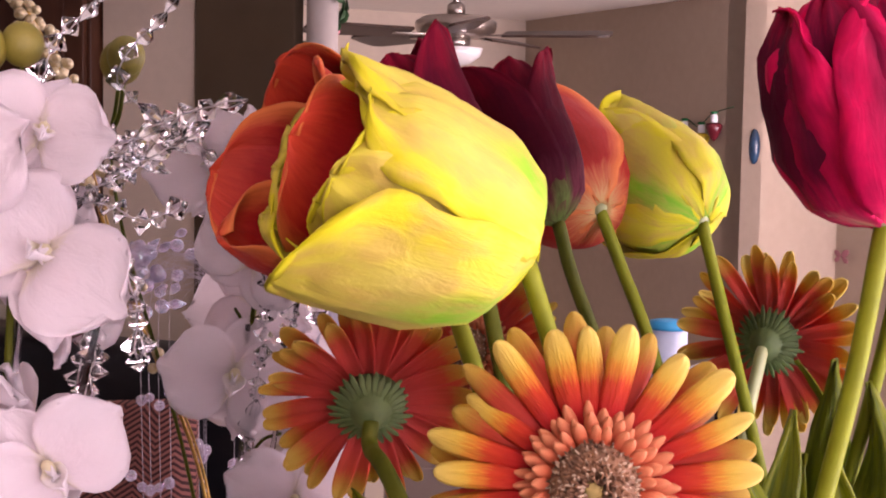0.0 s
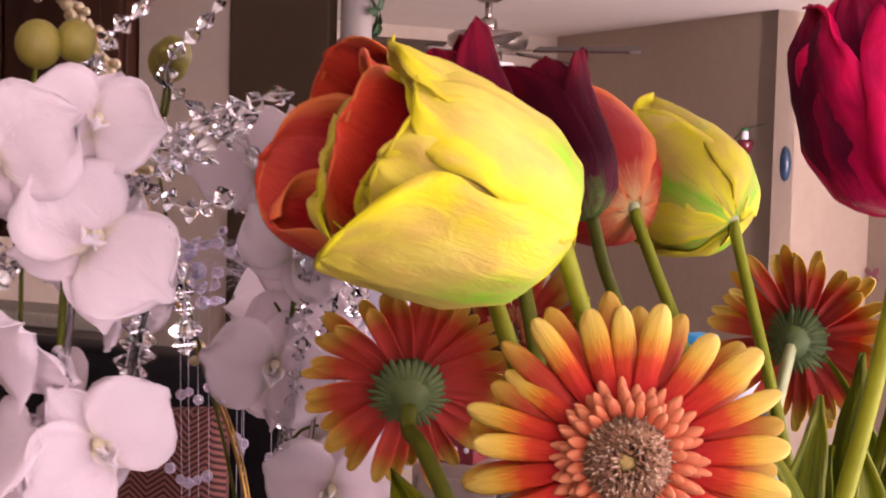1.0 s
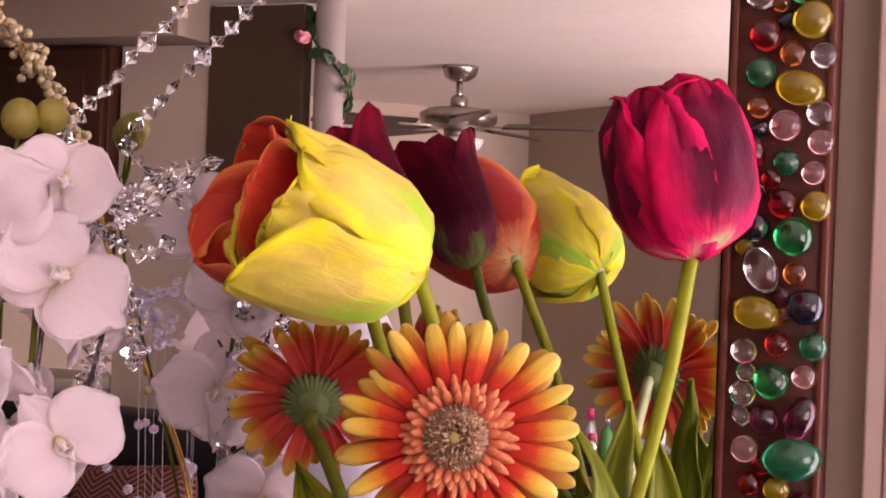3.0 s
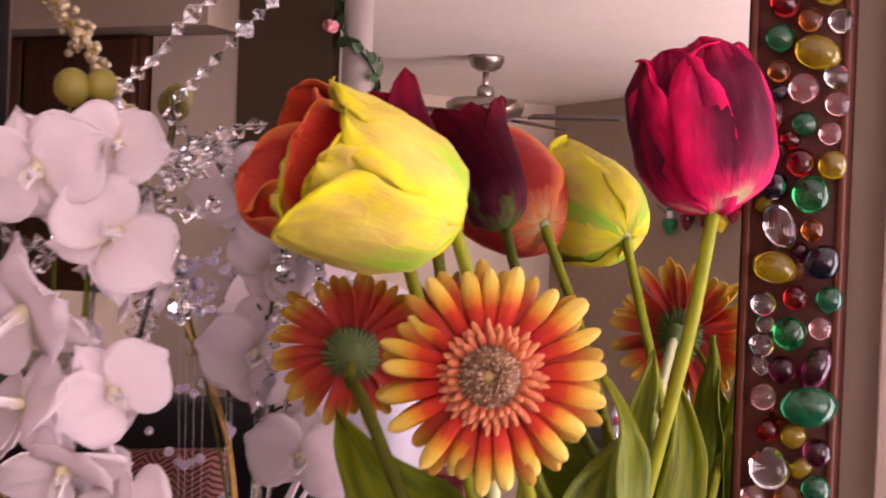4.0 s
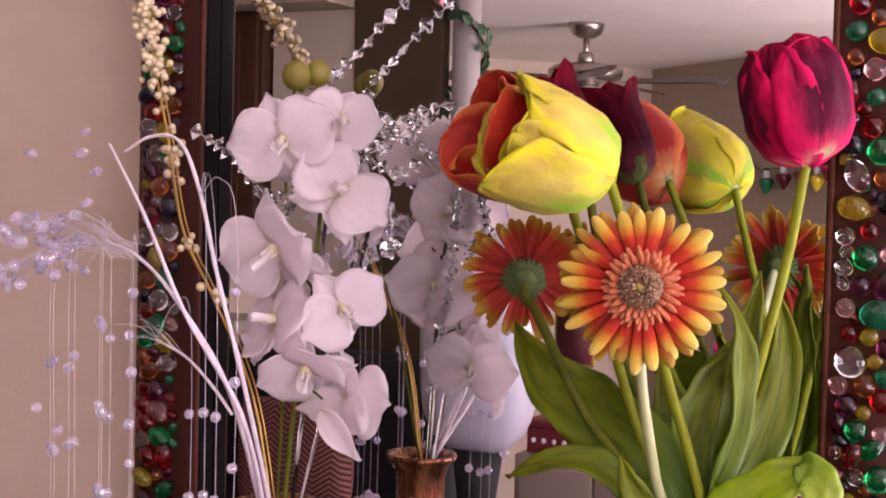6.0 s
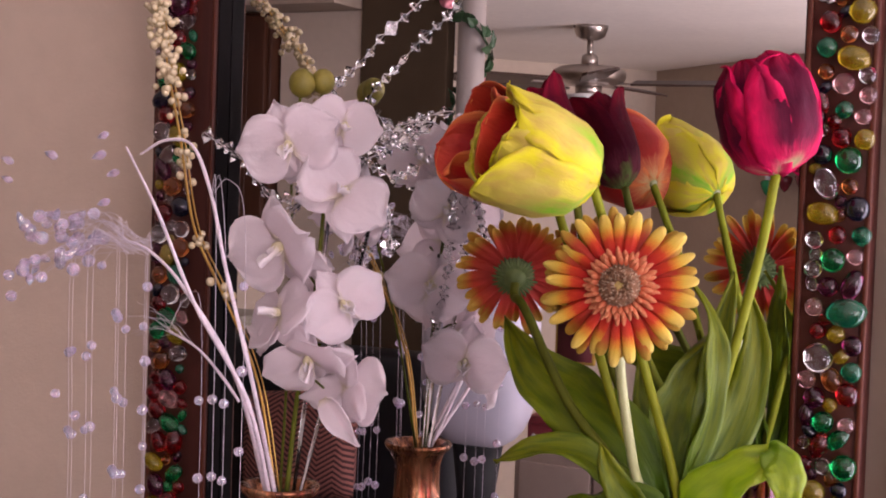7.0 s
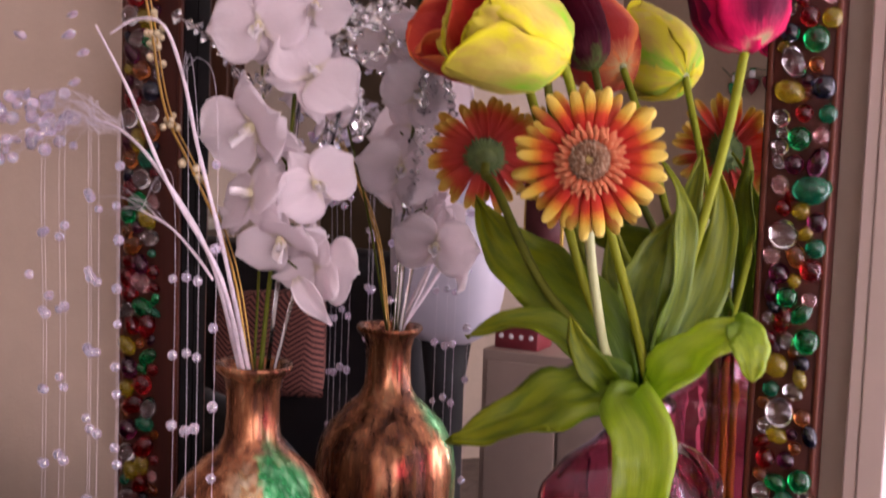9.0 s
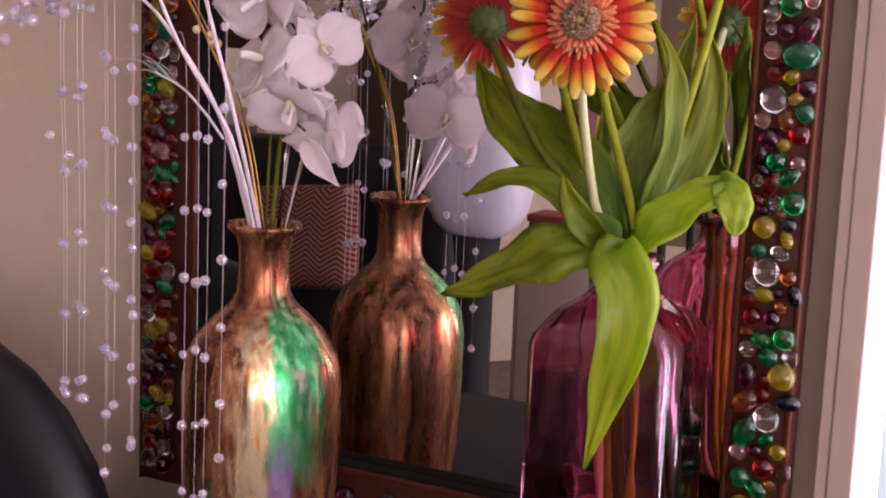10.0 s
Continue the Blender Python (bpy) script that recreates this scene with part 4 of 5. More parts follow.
orchids = thing("orchid_spray", (BX, BY, 0.205), "spray of white artificial orchids in the copper bottle", "orchid")
for at, face, size, roll, seed in (
        ((-0.287, -0.130, 0.488), (0.25, -0.93, -0.25), 0.086, 12, 1), ((-0.256, -0.106, 0.503), (0.68, -0.72, 0.10), 0.066, -24, 2),
        ((-0.250, -0.113, 0.452), (0.50, -0.80, 0.30), 0.084, -35, 4), ((-0.289, -0.132, 0.410), (-0.28, -0.88, -0.35), 0.100, 10, 3),
        ((-0.288, -0.135, 0.356), (-0.35, -0.80, 0.35), 0.080, 18, 5), ((-0.243, -0.118, 0.368), (0.72, -0.64, -0.10), 0.074, 40, 7),
        ((-0.266, -0.125, 0.326), (0.15, -0.72, -0.66), 0.082, 30, 8), ((-0.246, -0.105, 0.302), (0.35, 0.88, -0.15), 0.086, 8, 11),
        ((-0.262, -0.088, 0.438), (0.50, 0.82, 0.15), 0.078, 34, 13), ((-0.290, -0.088, 0.488), (0.40, 0.88, 0.10), 0.078, -20, 14),
        ((-0.278, -0.092, 0.372), (0.45, 0.85, -0.10), 0.086, 15, 15)):
    orchid(at, face, size, roll, seed)
part("stem", local(orchids, tube(bmesh.new(), [NECK + Vector((0.004, 0, -0.02)), (-0.286, -0.112, 0.29), (-0.276, -0.105, 0.38), (-0.268, -0.108, 0.46), (-0.262, -0.11, 0.515)], 0.0022, 0.0014, 8)), STEM_DARK, orchids)
for a, b in (((-0.276, -0.105, 0.38), (-0.296, -0.124, 0.405)), ((-0.272, -0.106, 0.44), (-0.258, -0.112, 0.45)), ((-0.283, -0.110, 0.315), (-0.262, -0.118, 0.336)), ((-0.268, -0.108, 0.46), (-0.284, -0.122, 0.486)), ((-0.282, -0.110, 0.33), (-0.299, -0.126, 0.35)), ((-0.284, -0.111, 0.30), (-0.258, -0.118, 0.302))):
    mid = (Vector(a) + Vector(b)) / 2 + Vector((0, 0, 0.006))
    part("stalk", local(orchids, tube(bmesh.new(), [a, mid, b], 0.0011, 0.0009, 6)), STEM_DARK, orchids)
# drooping white bud at the lower end
part("bud", place(orchids, Matrix.Translation((-0.252, -0.126, 0.296)) @ facing((0.35, -0.9, 0.1), -52), oval(0.046, 0.020, 0.5, -0.1, 40, 0.5)), WHITE, orchids)

# green seed buds on a thin stalk
BUD = plain("olive_bud", (0.18, 0.150, 0.018), 0.55, scale=140, vary=0.25, bump=0.3)
buds = thing("bud_twig", (BX, BY, 0.205), "twig with round olive green buds among the orchids", "twig")
tw = [NECK, (-0.310, -0.09, 0.33), (-0.330, -0.062, 0.45), (-0.337, -0.055, 0.515)]
part("twig", local(buds, tube(bmesh.new(), tw, 0.0013, 0.001, 6)), STEM_DARK, buds)
for at, r in (((-0.327, -0.055, 0.5425), 0.0112), ((-0.315, -0.042, 0.545), 0.0100)):
    part("bud", local(buds, ball(bmesh.new(), at, r, 18, 12, (1, 1, 1.08))), BUD, buds)
    part("bud_stalk", local(buds, tube(bmesh.new(), [(-0.337, -0.055, 0.500), (at[0] - 0.004, at[1], 0.515), at], 0.0012, 0.0012, 6)), STEM_DARK, buds)

# ---- clear crystal branches ----
CRYSTAL = glass_mat("clear_acrylic", (0.98, 0.97, 0.98), 0.01, 1.52)
WIRE = plain("silver_wire", (0.62, 0.58, 0.58), 0.35, 0.6, scale=60, vary=0.1, bump=0)


def cut_stone(sx, sz):
    """A stone with a square girdle and bevelled tables."""
    bm = bmesh.new()
    rings = []
    for z, r in ((-1, 0.10), (-0.10, 1.0), (0.10, 1.0), (1, 0.10)):
        rings.append([bm.verts.new((sx * r * math.cos(math.pi / 4 + math.pi / 2 * k), sx * r * math.sin(math.pi / 4 + math.pi / 2 * k), sz * z)) for k in range(4)])
    for a, b in zip(rings, rings[1:]):
        for i in range(4):
            bm.faces.new((a[i], a[(i + 1) % 4], b[(i + 1) % 4], b[i]))
    bm.faces.new(rings[0][::-1])
    bm.faces.new(rings[-1])
    return mesh_of(bm, "crystal", CRYSTAL, False)


STONES = [cut_stone(1.0, 1.0), cut_stone(0.8, 1.35), cut_stone(1.05, 0.7)]
crystals = thing("crystal_branch", (BX, BY, 0.205), "branch of clear cut acrylic crystals on silver wire", "branch")
crng = random.Random(11)


def string_of(points, step, r):
    """Stones threaded along a wire."""
    line = spline(points, 24)
    part("wire", local(crystals, tube(bmesh.new(), points, 0.0004, 0.0004, 5)), WIRE, crystals)
    gone, last = 0.0, line[0]
    for a, b in zip(line, line[1:]):
        gone += (b - a).length
        if gone > step:
            gone = 0.0
            ob = new("crystal", crng.choice(STONES))
            ob.parent = crystals
            k = r * crng.uniform(0.9, 1.35)
            jit = Vector([crng.uniform(-0.25, 0.25) * r for _ in range(3)])
            ob.matrix_basis = Matrix.Translation(b + jit - Vector(crystals.location)) @ facing(b - a, crng.uniform(0, 90)) @ Matrix.Diagonal((k, k, k, 1))


HUB = (-0.262, -0.105, 0.470)
string_of([HUB, (-0.292, -0.055, 0.505), (-0.312, -0.032, 0.530), (-0.302, -0.03, 0.550), (-0.287, -0.03, 0.562), (-0.261, -0.03, 0.588), (-0.236, -0.03, 0.607), (-0.205, -0.03, 0.640)], 0.0125, 0.0056)
string_of([HUB, (-0.235, -0.095, 0.492), (-0.212, -0.092, 0.505), (-0.190, -0.09, 0.514), (-0.168, -0.09, 0.518)], 0.0085, 0.0055)
string_of([HUB, (-0.232, -0.092, 0.484), (-0.208, -0.09, 0.497), (-0.188, -0.088, 0.508)], 0.0085, 0.0052)
string_of([HUB, (-0.300, -0.12, 0.445), (-0.316, -0.13, 0.460), (-0.334, -0.13, 0.478), (-0.370, -0.13, 0.497)], 0.0095, 0.0052)
string_of([HUB, (-0.244, -0.09, 0.45), (-0.242, -0.088, 0.42), (-0.244, -0.09, 0.39)], 0.0075, 0.0055)
string_of([HUB, (-0.254, -0.085, 0.46), (-0.250, -0.08, 0.43), (-0.258, -0.085, 0.38), (-0.27, -0.09, 0.33)], 0.008, 0.0052)
string_of([HUB, (-0.275, -0.115, 0.455), (-0.290, -0.118, 0.44), (-0.302, -0.12, 0.43)], 0.008, 0.0052)
string_of([HUB, (-0.240, -0.092, 0.475), (-0.220, -0.086, 0.468), (-0.204, -0.084, 0.474)], 0.0075, 0.0052)
string_of([HUB, (-0.238, -0.09, 0.462), (-0.226, -0.084, 0.440), (-0.222, -0.084, 0.405)], 0.0075, 0.0055)
string_of([HUB, (-0.246, -0.094, 0.50), (-0.226, -0.088, 0.498), (-0.206, -0.086, 0.488)], 0.0078, 0.0052)
for top in ((-0.262, -0.105, 0.47), (-0.274, -0.10, 0.40), (-0.232, -0.09, 0.45)):
    part("rod", local(crystals, tube(bmesh.new(), [NECK + Vector((0.006, 0.004, -0.03)), top], 0.0017, 0.0014, 8)), CRYSTAL, crystals, "clear acrylic rod")

# ---- pearl sprays on gold wire ----
PEARL = Mat("ivory_pearl", 0.18, 0.15, Coat_Weight=1.0, Coat_Roughness=0.1)
pv = PEARL.coords()
PEARL.colour(PEARL.ramp(PEARL.noise(160, 2, pv), [(0.35, (0.44, 0.34, 0.17)), (0.65, (0.64, 0.54, 0.34))]))
PEARL = PEARL.m
GOLD = plain("gold_wire", (0.42, 0.25, 0.06), 0.35, 0.75, scale=200, vary=0.25, bump=0.2)
PEARL_MESH = mesh_of(ball(bmesh.new(), (0, 0, 0), 0.0033, 10, 7), "pearl", PEARL)


def pearl_spray(label, stem, dense, seed, top_r=0.0012):
    ob = thing("pearl_spray", stem[0], label, "spray", "pearl sprays")
    part("wire", local(ob, tube(bmesh.new(), stem, 0.0013, 0.0009, 6, 8, 0.2)), GOLD, ob)
    part("wire", local(ob, tube(bmesh.new(), [Vector(p) + Vector((0.003, 0.001, 0.002)) for p in stem], 0.0008, 0.0006, 5, 8, 0.2)), GOLD, ob)
    rnd = random.Random(seed)
    line = spline(stem, 20)
    for start, stop, count, spread in dense:
        for _ in range(count):
            c = line[int(rnd.uniform(start, stop) * (len(line) - 1))]
            q = Vector([rnd.gauss(0, spread) for _ in range(3)])
            p = new("pearl", PEARL_MESH)
            p.parent = ob
            k = rnd.uniform(0.8, 1.15)
            p.matrix_basis = Matrix.Translation(c + q - Vector(ob.location)) @ Matrix.Diagonal((k, k, k, 1))
    return ob


pearl_spray("gold wire spray crowded with ivory pearls", [NECK + Vector((0, 0, -0.01)), (-0.316, -0.122, 0.30), (-0.350, -0.126, 0.37), (-0.378, -0.128, 0.42), (-0.399, -0.122, 0.492), (-0.414, -0.118, 0.538), (-0.434, -0.104, 0.582), (-0.454, -0.086, 0.618), (-0.468, -0.070, 0.65)],
            ((0.86, 1.0, 55, 0.0048), (0.62, 0.86, 95, 0.0052), (0.55, 0.62, 10, 0.005), (0.46, 0.51, 18, 0.0052), (0.33, 0.37, 8, 0.005), (0.24, 0.27, 5, 0.004)), 3)

# ---- white twigs with hanging bead strands ----
TWIG = plain("white_glitter", (0.80, 0.70, 0.76), 0.45, scale=500, vary=0.25, bump=0.7, dist=0.002)
THREAD = plain("clear_thread", (0.60, 0.54, 0.60), 0.3, scale=100, vary=0.05, bump=0)
BEAD = Mat("iridescent_bead", 0.03, 0.0, Transmission_Weight=0.72, Coat_Weight=1.0, Sheen_Weight=0.0, Thin_Film_Thickness=420.0)
bv = BEAD.coords("Object", (1, 1, 1))
BEAD.colour(BEAD.ramp(BEAD.noise(120, 2, bv), [(0.3, (0.72, 0.50, 0.86)), (0.5, (0.88, 0.78, 0.90)), (0.7, (0.64, 0.72, 0.92))]))
BEAD = BEAD.m
bbm = bmesh.new()
bmesh.ops.create_icosphere(bbm, subdivisions=2, radius=0.0039)
BEAD_MESH = mesh_of(bbm, "bead", BEAD, False)
bbm = bmesh.new()
bmesh.ops.create_icosphere(bbm, subdivisions=2, radius=0.0050)
BIG_BEAD = mesh_of(bbm, "bead", BEAD, False)
DROP_MESH = mesh_of(lathe([(0.0004, -0.006), (0.0026, -0.002), (0.0034, 0.002), (0.002, 0.005), (0.0004, 0.006)], 8), "bead", BEAD, False)
spray = thing("bead_spray", (BX, BY, 0.205), "white glittered twigs hung with strands of iridescent beads", "spray")
for pts, r0, r1 in (([NECK + Vector((0, -0.01, 0)), (-0.272, -0.20, 0.30), (-0.306, -0.22, 0.369), (-0.340, -0.222, 0.434), (-0.373, -0.22, 0.482)], 0.0026, 0.0011),
                    ([NECK + Vector((0.004, -0.008, 0)), (-0.276, -0.19, 0.316), (-0.294, -0.2, 0.394), (-0.309, -0.2, 0.448), (-0.327, -0.2, 0.484), (-0.351, -0.202, 0.488), (-0.372, -0.205, 0.477)], 0.0024, 0.0012),
                    ([NECK + Vector((-0.003, -0.01, 0)), (-0.282, -0.20, 0.315), (-0.314, -0.22, 0.378), (-0.345, -0.222, 0.405), (-0.372, -0.222, 0.414)], 0.0022, 0.0012),
                    ([(-0.279, -0.2, 0.299), (-0.295, -0.2, 0.316), (-0.318, -0.2, 0.335), (-0.345, -0.2, 0.346)], 0.0016, 0.0008)):
    part("twig", local(spray, tube(bmesh.new(), pts, r0 * 0.78, r1 * 0.8, 8, 8, 0.25)), TWIG, spray)
brng = random.Random(21)


def bead(parent, at, mesh=None, turn=None):
    b = new("bead", mesh or BEAD_MESH)
    b.parent = parent
    k = brng.uniform(0.85, 1.12)
    b.matrix_basis = Matrix.Translation(Vector(at) - Vector(spray.location)) @ (facing(turn) if turn else Matrix()) @ Matrix.Diagonal((k, k, k, 1))


def strand(x, y, top, bottom, source, phase):
    """A thread that leaves a twig in an arc and hangs, with beads along it."""
    s = Vector(source)
    rise = Vector(((s.x + x) / 2, (s.y + y) / 2, max(s.z, top) + 0.012))
    th = part("thread", local(spray, tube(bmesh.new(), [s, rise, (x, y, top), (x + 0.0015, y, (top + bottom) / 2), (x, y, bottom)], 0.0002, 0.0002, 4)), THREAD, spray)
    z = top - phase
    while z > bottom:
        bead(th, (x + brng.uniform(-0.0006, 0.0006), y, z))
        z -= brng.uniform(0.052, 0.064)
    bead(th, (x, y, bottom))


FAN = (-0.372, -0.222, 0.414)
for x, y, top, bottom, src, ph in (
        (-0.423, -0.22, 0.395, 0.082, FAN, 0.07), (-0.418, -0.222, 0.392, 0.079, FAN, 0.065), (-0.408, -0.218, 0.398, 0.076, FAN, 0.075), (-0.401, -0.22, 0.402, 0.077, FAN, 0.07),
        (-0.379, -0.22, 0.408, 0.018, FAN, 0.05), (-0.375, -0.222, 0.410, 0.040, FAN, 0.055), (-0.373, -0.216, 0.406, 0.075, FAN, 0.06), (-0.352, -0.22, 0.395, 0.045, (-0.345, -0.222, 0.405), 0.045),
        (-0.347, -0.224, 0.400, 0.050, (-0.345, -0.222, 0.405), 0.02), (-0.300, -0.22, 0.36, 0.000, (-0.345, -0.2, 0.346), 0.06), (-0.288, -0.22, 0.372, 0.005, (-0.309, -0.2, 0.448), 0.07),
        (-0.279, -0.22, 0.380, 0.010, (-0.309, -0.2, 0.448), 0.08), (-0.264, -0.22, 0.425, 0.052, (-0.309, -0.2, 0.448), 0.04)):
    strand(x, y, top, bottom, src, ph)
# loose fibres that end in drop beads
for k in range(44):
    a = brng.uniform(0, 1)
    end = Vector((-0.395 - 0.075 * a + brng.uniform(-0.01, 0.012), -0.222 + brng.uniform(-0.03, 0.02), 0.415 - 0.03 * a + brng.uniform(-0.02, 0.035)))
    s = Vector(FAN) + Vector((brng.uniform(0, 0.03), 0, -brng.uniform(0, 0.012)))
    mid = s.lerp(end, 0.55) + Vector((0, 0, 0.012))
    th = part("thread", local(spray, tube(bmesh.new(), [s, mid, end], 0.00017, 0.00013, 4, 4)), THREAD, spray)
    bead(th, end, crng.choice((BIG_BEAD, BIG_BEAD, DROP_MESH)), (brng.uniform(-1, 1), 0.2, brng.uniform(-0.6, 0.6)))
for k in range(12):
    s = Vector((-0.345, -0.2, 0.346)).lerp(Vector((-0.318, -0.2, 0.335)), brng.random())
    end = s + Vector((-0.03 - 0.02 * brng.random(), brng.uniform(-0.01, 0.01), 0.012 + brng.uniform(-0.015, 0.012)))
    part("thread", local(spray, tube(bmesh.new(), [s, s.lerp(end, 0.5) + Vector((0, 0, 0.006)), end], 0.00017, 0.00013, 4, 4)), THREAD, spray)
for z in (0.475, 0.462, 0.44, 0.49):
    bead(spray, (-0.385 - 0.05 * brng.random(), -0.22, z), DROP_MESH, (1, 0.2, 0.4))
for x, z in ((-0.455, 0.475), (-0.50, 0.455), (-0.50, 0.47), (-0.445, 0.29), (-0.425, 0.275)):
    bead(spray, (x, -0.21, z), DROP_MESH if z > 0.4 else BEAD_MESH, (0.9, 0.1, -0.3))

# ---- things in the room, seen in the mirror ----
BRUSHED = plain("brushed_nickel", (0.42, 0.37, 0.33), 0.28, 0.95, scale=40, vary=0.12, bump=0.05)
BLADE = wood_mat("walnut_blade", (0.03, 0.018, 0.013), (0.07, 0.04, 0.028), (1, 1, 1), 25)
OPAL = Mat("opal_glass", 0.25, 0.0, Transmission_Weight=0.15)
OPAL.set("Base Color", (0.85, 0.82, 0.80))
OPAL = OPAL.m
FX, FY = -1.645, -3.96
fan = thing("ceiling_fan", (FX, FY, CEIL_Z), "brushed nickel ceiling fan with dark blades and a glass bowl", "ceiling fan")
part("canopy", lathe([(0.03, -0.055), (0.055, -0.04), (0.065, -0.012), (0.066, 0.0)], 24), BRUSHED, fan)
part("downrod", lathe([(0.012, -0.14), (0.012, -0.05)], 12), BRUSHED, fan)
part("coupling", lathe([(0.028, -0.15), (0.032, -0.14), (0.03, -0.115), (0.018, -0.105)], 16), BRUSHED, fan)
part("motor", lathe([(0.07, -0.228), (0.128, -0.216), (0.140, -0.195), (0.140, -0.172), (0.112, -0.155), (0.035, -0.148)], 32), BRUSHED, fan)
part("light_fitter", lathe([(0.05, -0.262), (0.052, -0.225)], 20), BRUSHED, fan)
part("glass_bowl", lathe([(0.004, -0.325), (0.05, -0.315), (0.085, -0.29), (0.095, -0.262), (0.06, -0.258)], 28), OPAL, fan, "white opal glass bowl")
part("finial", ball(bmesh.new(), (0, 0, -0.33), 0.012, 10, 6), BRUSHED, fan)
for k in range(5):
    a = 136 + 72 * k
    m = Matrix.Rotation(radians(a), 4, "Z")
    bm = bmesh.new()
    prism_pts = [(0.17, -0.05), (0.50, -0.066), (0.535, -0.05), (0.54, 0.0), (0.535, 0.05), (0.50, 0.066), (0.17, 0.05)]
    bm = prism(prism_pts, -0.004, 0.004)
    bmesh.ops.transform(bm, matrix=m @ Matrix.Translation((0, 0, -0.215)) @ Matrix.Rotation(radians(-12), 4, "X"), verts=bm.verts)
    b = part("blade", bm, BLADE, fan, "", False)
    bm = box(bmesh.new(), (0.09, -0.018, -0.222), (0.23, 0.018, -0.216), 0.002, m)
    part("blade_arm", bm, BRUSHED, b)

tagged(part("door_1", box(bmesh.new(), (-1.84, -2.64, FLOOR_Z), (-1.55, -2.59, CEIL_Z - 0.01), 0.003), DARK_PANEL, None, "", False), "dark brown flush door panel", "door", "", "structure")
tagged(part("wall_pier", box(bmesh.new(), (-2.13, -2.75, FLOOR_Z), (-1.842, -2.60, 0.988), 0.002), CREAM, None, "", False), "cream plaster wall pier beside the dark door", "wall", "", "structure")
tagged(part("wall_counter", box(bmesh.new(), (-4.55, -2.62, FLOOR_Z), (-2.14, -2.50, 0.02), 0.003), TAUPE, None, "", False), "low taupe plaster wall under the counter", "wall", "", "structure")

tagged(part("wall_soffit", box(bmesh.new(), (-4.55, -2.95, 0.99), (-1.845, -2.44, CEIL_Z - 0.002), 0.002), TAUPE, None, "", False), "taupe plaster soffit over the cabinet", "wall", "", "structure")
cab = thing("wall_cabinet", (-2.6, -2.6, 0.25), "cherry wood wall cabinet over the counter", "cabinet")
part("cabinet_body", local(cab, box(bmesh.new(), (-4.55, -2.95, 0.25), (-2.14, -2.56, 0.985), 0.004)), CABINET_WOOD, cab)
for k in range(6):
    x0 = -4.535 + 0.40 * k
    d = part("cabinet_door", local(cab, box(bmesh.new(), (x0, -2.56, 0.27), (x0 + 0.385, -2.54, 0.975), 0.004)), CABINET_WOOD, cab)
    part("door_panel", local(cab, box(bmesh.new(), (x0 + 0.06, -2.541, 0.33), (x0 + 0.325, -2.536, 0.92), 0.002)), CABINET_WOOD, d)
COUNTER = plain("beige_counter", (0.42, 0.38, 0.30), 0.4, scale=80, vary=0.2)
tagged(part("counter_top", box(bmesh.new(), (-4.55, -2.66, 0.02), (-2.135, -2.44, 0.06), 0.006), COUNTER, None), "beige counter top on a low wall", "counter")

# white column wound with a rose garland
PAINT = plain("white_paint", (0.46, 0.41, 0.38), 0.5, vary=0.05)
CX, CY = -1.487, -2.62
col = thing("column", (CX, CY, FLOOR_Z), "white column wound with a rose garland", "column", "", "structure")
part("shaft", lathe([(0.056, 0.0), (0.056, 0.06), (0.040, 0.08), (0.040, CEIL_Z - FLOOR_Z - 0.005)], 24), PAINT, col)
garland = thing("rose_garland", (CX, CY, 0.0), "artificial garland of pink roses and green leaves", "garland")
grn = random.Random(5)
VINE_LEAF = plain("ivy_green", (0.02, 0.06, 0.018), 0.5, scale=60, vary=0.4)
ROSE = plain("pink_rose", (0.62, 0.22, 0.26), 0.6, scale=80, vary=0.3)
vine = [(CX + 0.052 * math.cos(k * 0.55), CY + 0.052 * math.sin(k * 0.55), -0.15 + 0.03 * k) for k in range(41)]
part("vine", local(garland, tube(bmesh.new(), vine, 0.004, 0.004, 5, 2)), VINE_LEAF, garland)
for k in range(0, 41):
    p = Vector(vine[k])
    out = Vector((p.x - CX, p.y - CY, 0)).normalized()
    for _ in range(2):
        face = out + Vector((grn.uniform(-0.6, 0.6), grn.uniform(-0.6, 0.6), grn.uniform(-0.5, 0.5)))
        bm = oval(0.05 * grn.uniform(0.7, 1.15), 0.034, 0.15, -0.1, k, 0.5, 4, 5)
        part("leaf", place(garland, Matrix.Translation(p + out * 0.006) @ facing(face, grn.uniform(0, 360)), bm), VINE_LEAF, garland)
for k in (4, 13, 22, 31, 38):
    p = Vector(vine[k])
    out = Vector((p.x - CX, p.y - CY, 0)).normalized()
    for j in range(9):
        q = j * 2.4
        bm = oval(0.028 + 0.0012 * j, 0.032, 0.6, 0.5, j, 0.0, 4, 5)
        part("rose_petal", place(garland, Matrix.Translation(p + out * 0.014) @ facing(out + Vector((0, 0, 0.15))) @ Matrix.Rotation(q, 4, "Z") @ Matrix.Rotation(radians(-66 + 5 * j), 4, "Y"), bm), ROSE, garland)

# black sofa with a herringbone cushion
LEATHER = plain("black_leather", (0.006, 0.006, 0.008), 0.42, scale=120, vary=0.3, bump=0.15, dist=0.001, Specular_IOR_Level=0.3)


def soft_box(lo, hi, r, puff=0.0, seed=0):
    bm = box(bmesh.new(), lo, hi, 0.0)
    bmesh.ops.bevel(bm, geom=list(bm.edges), offset=r, segments=4, affect="EDGES", profile=0.5)
    return bm


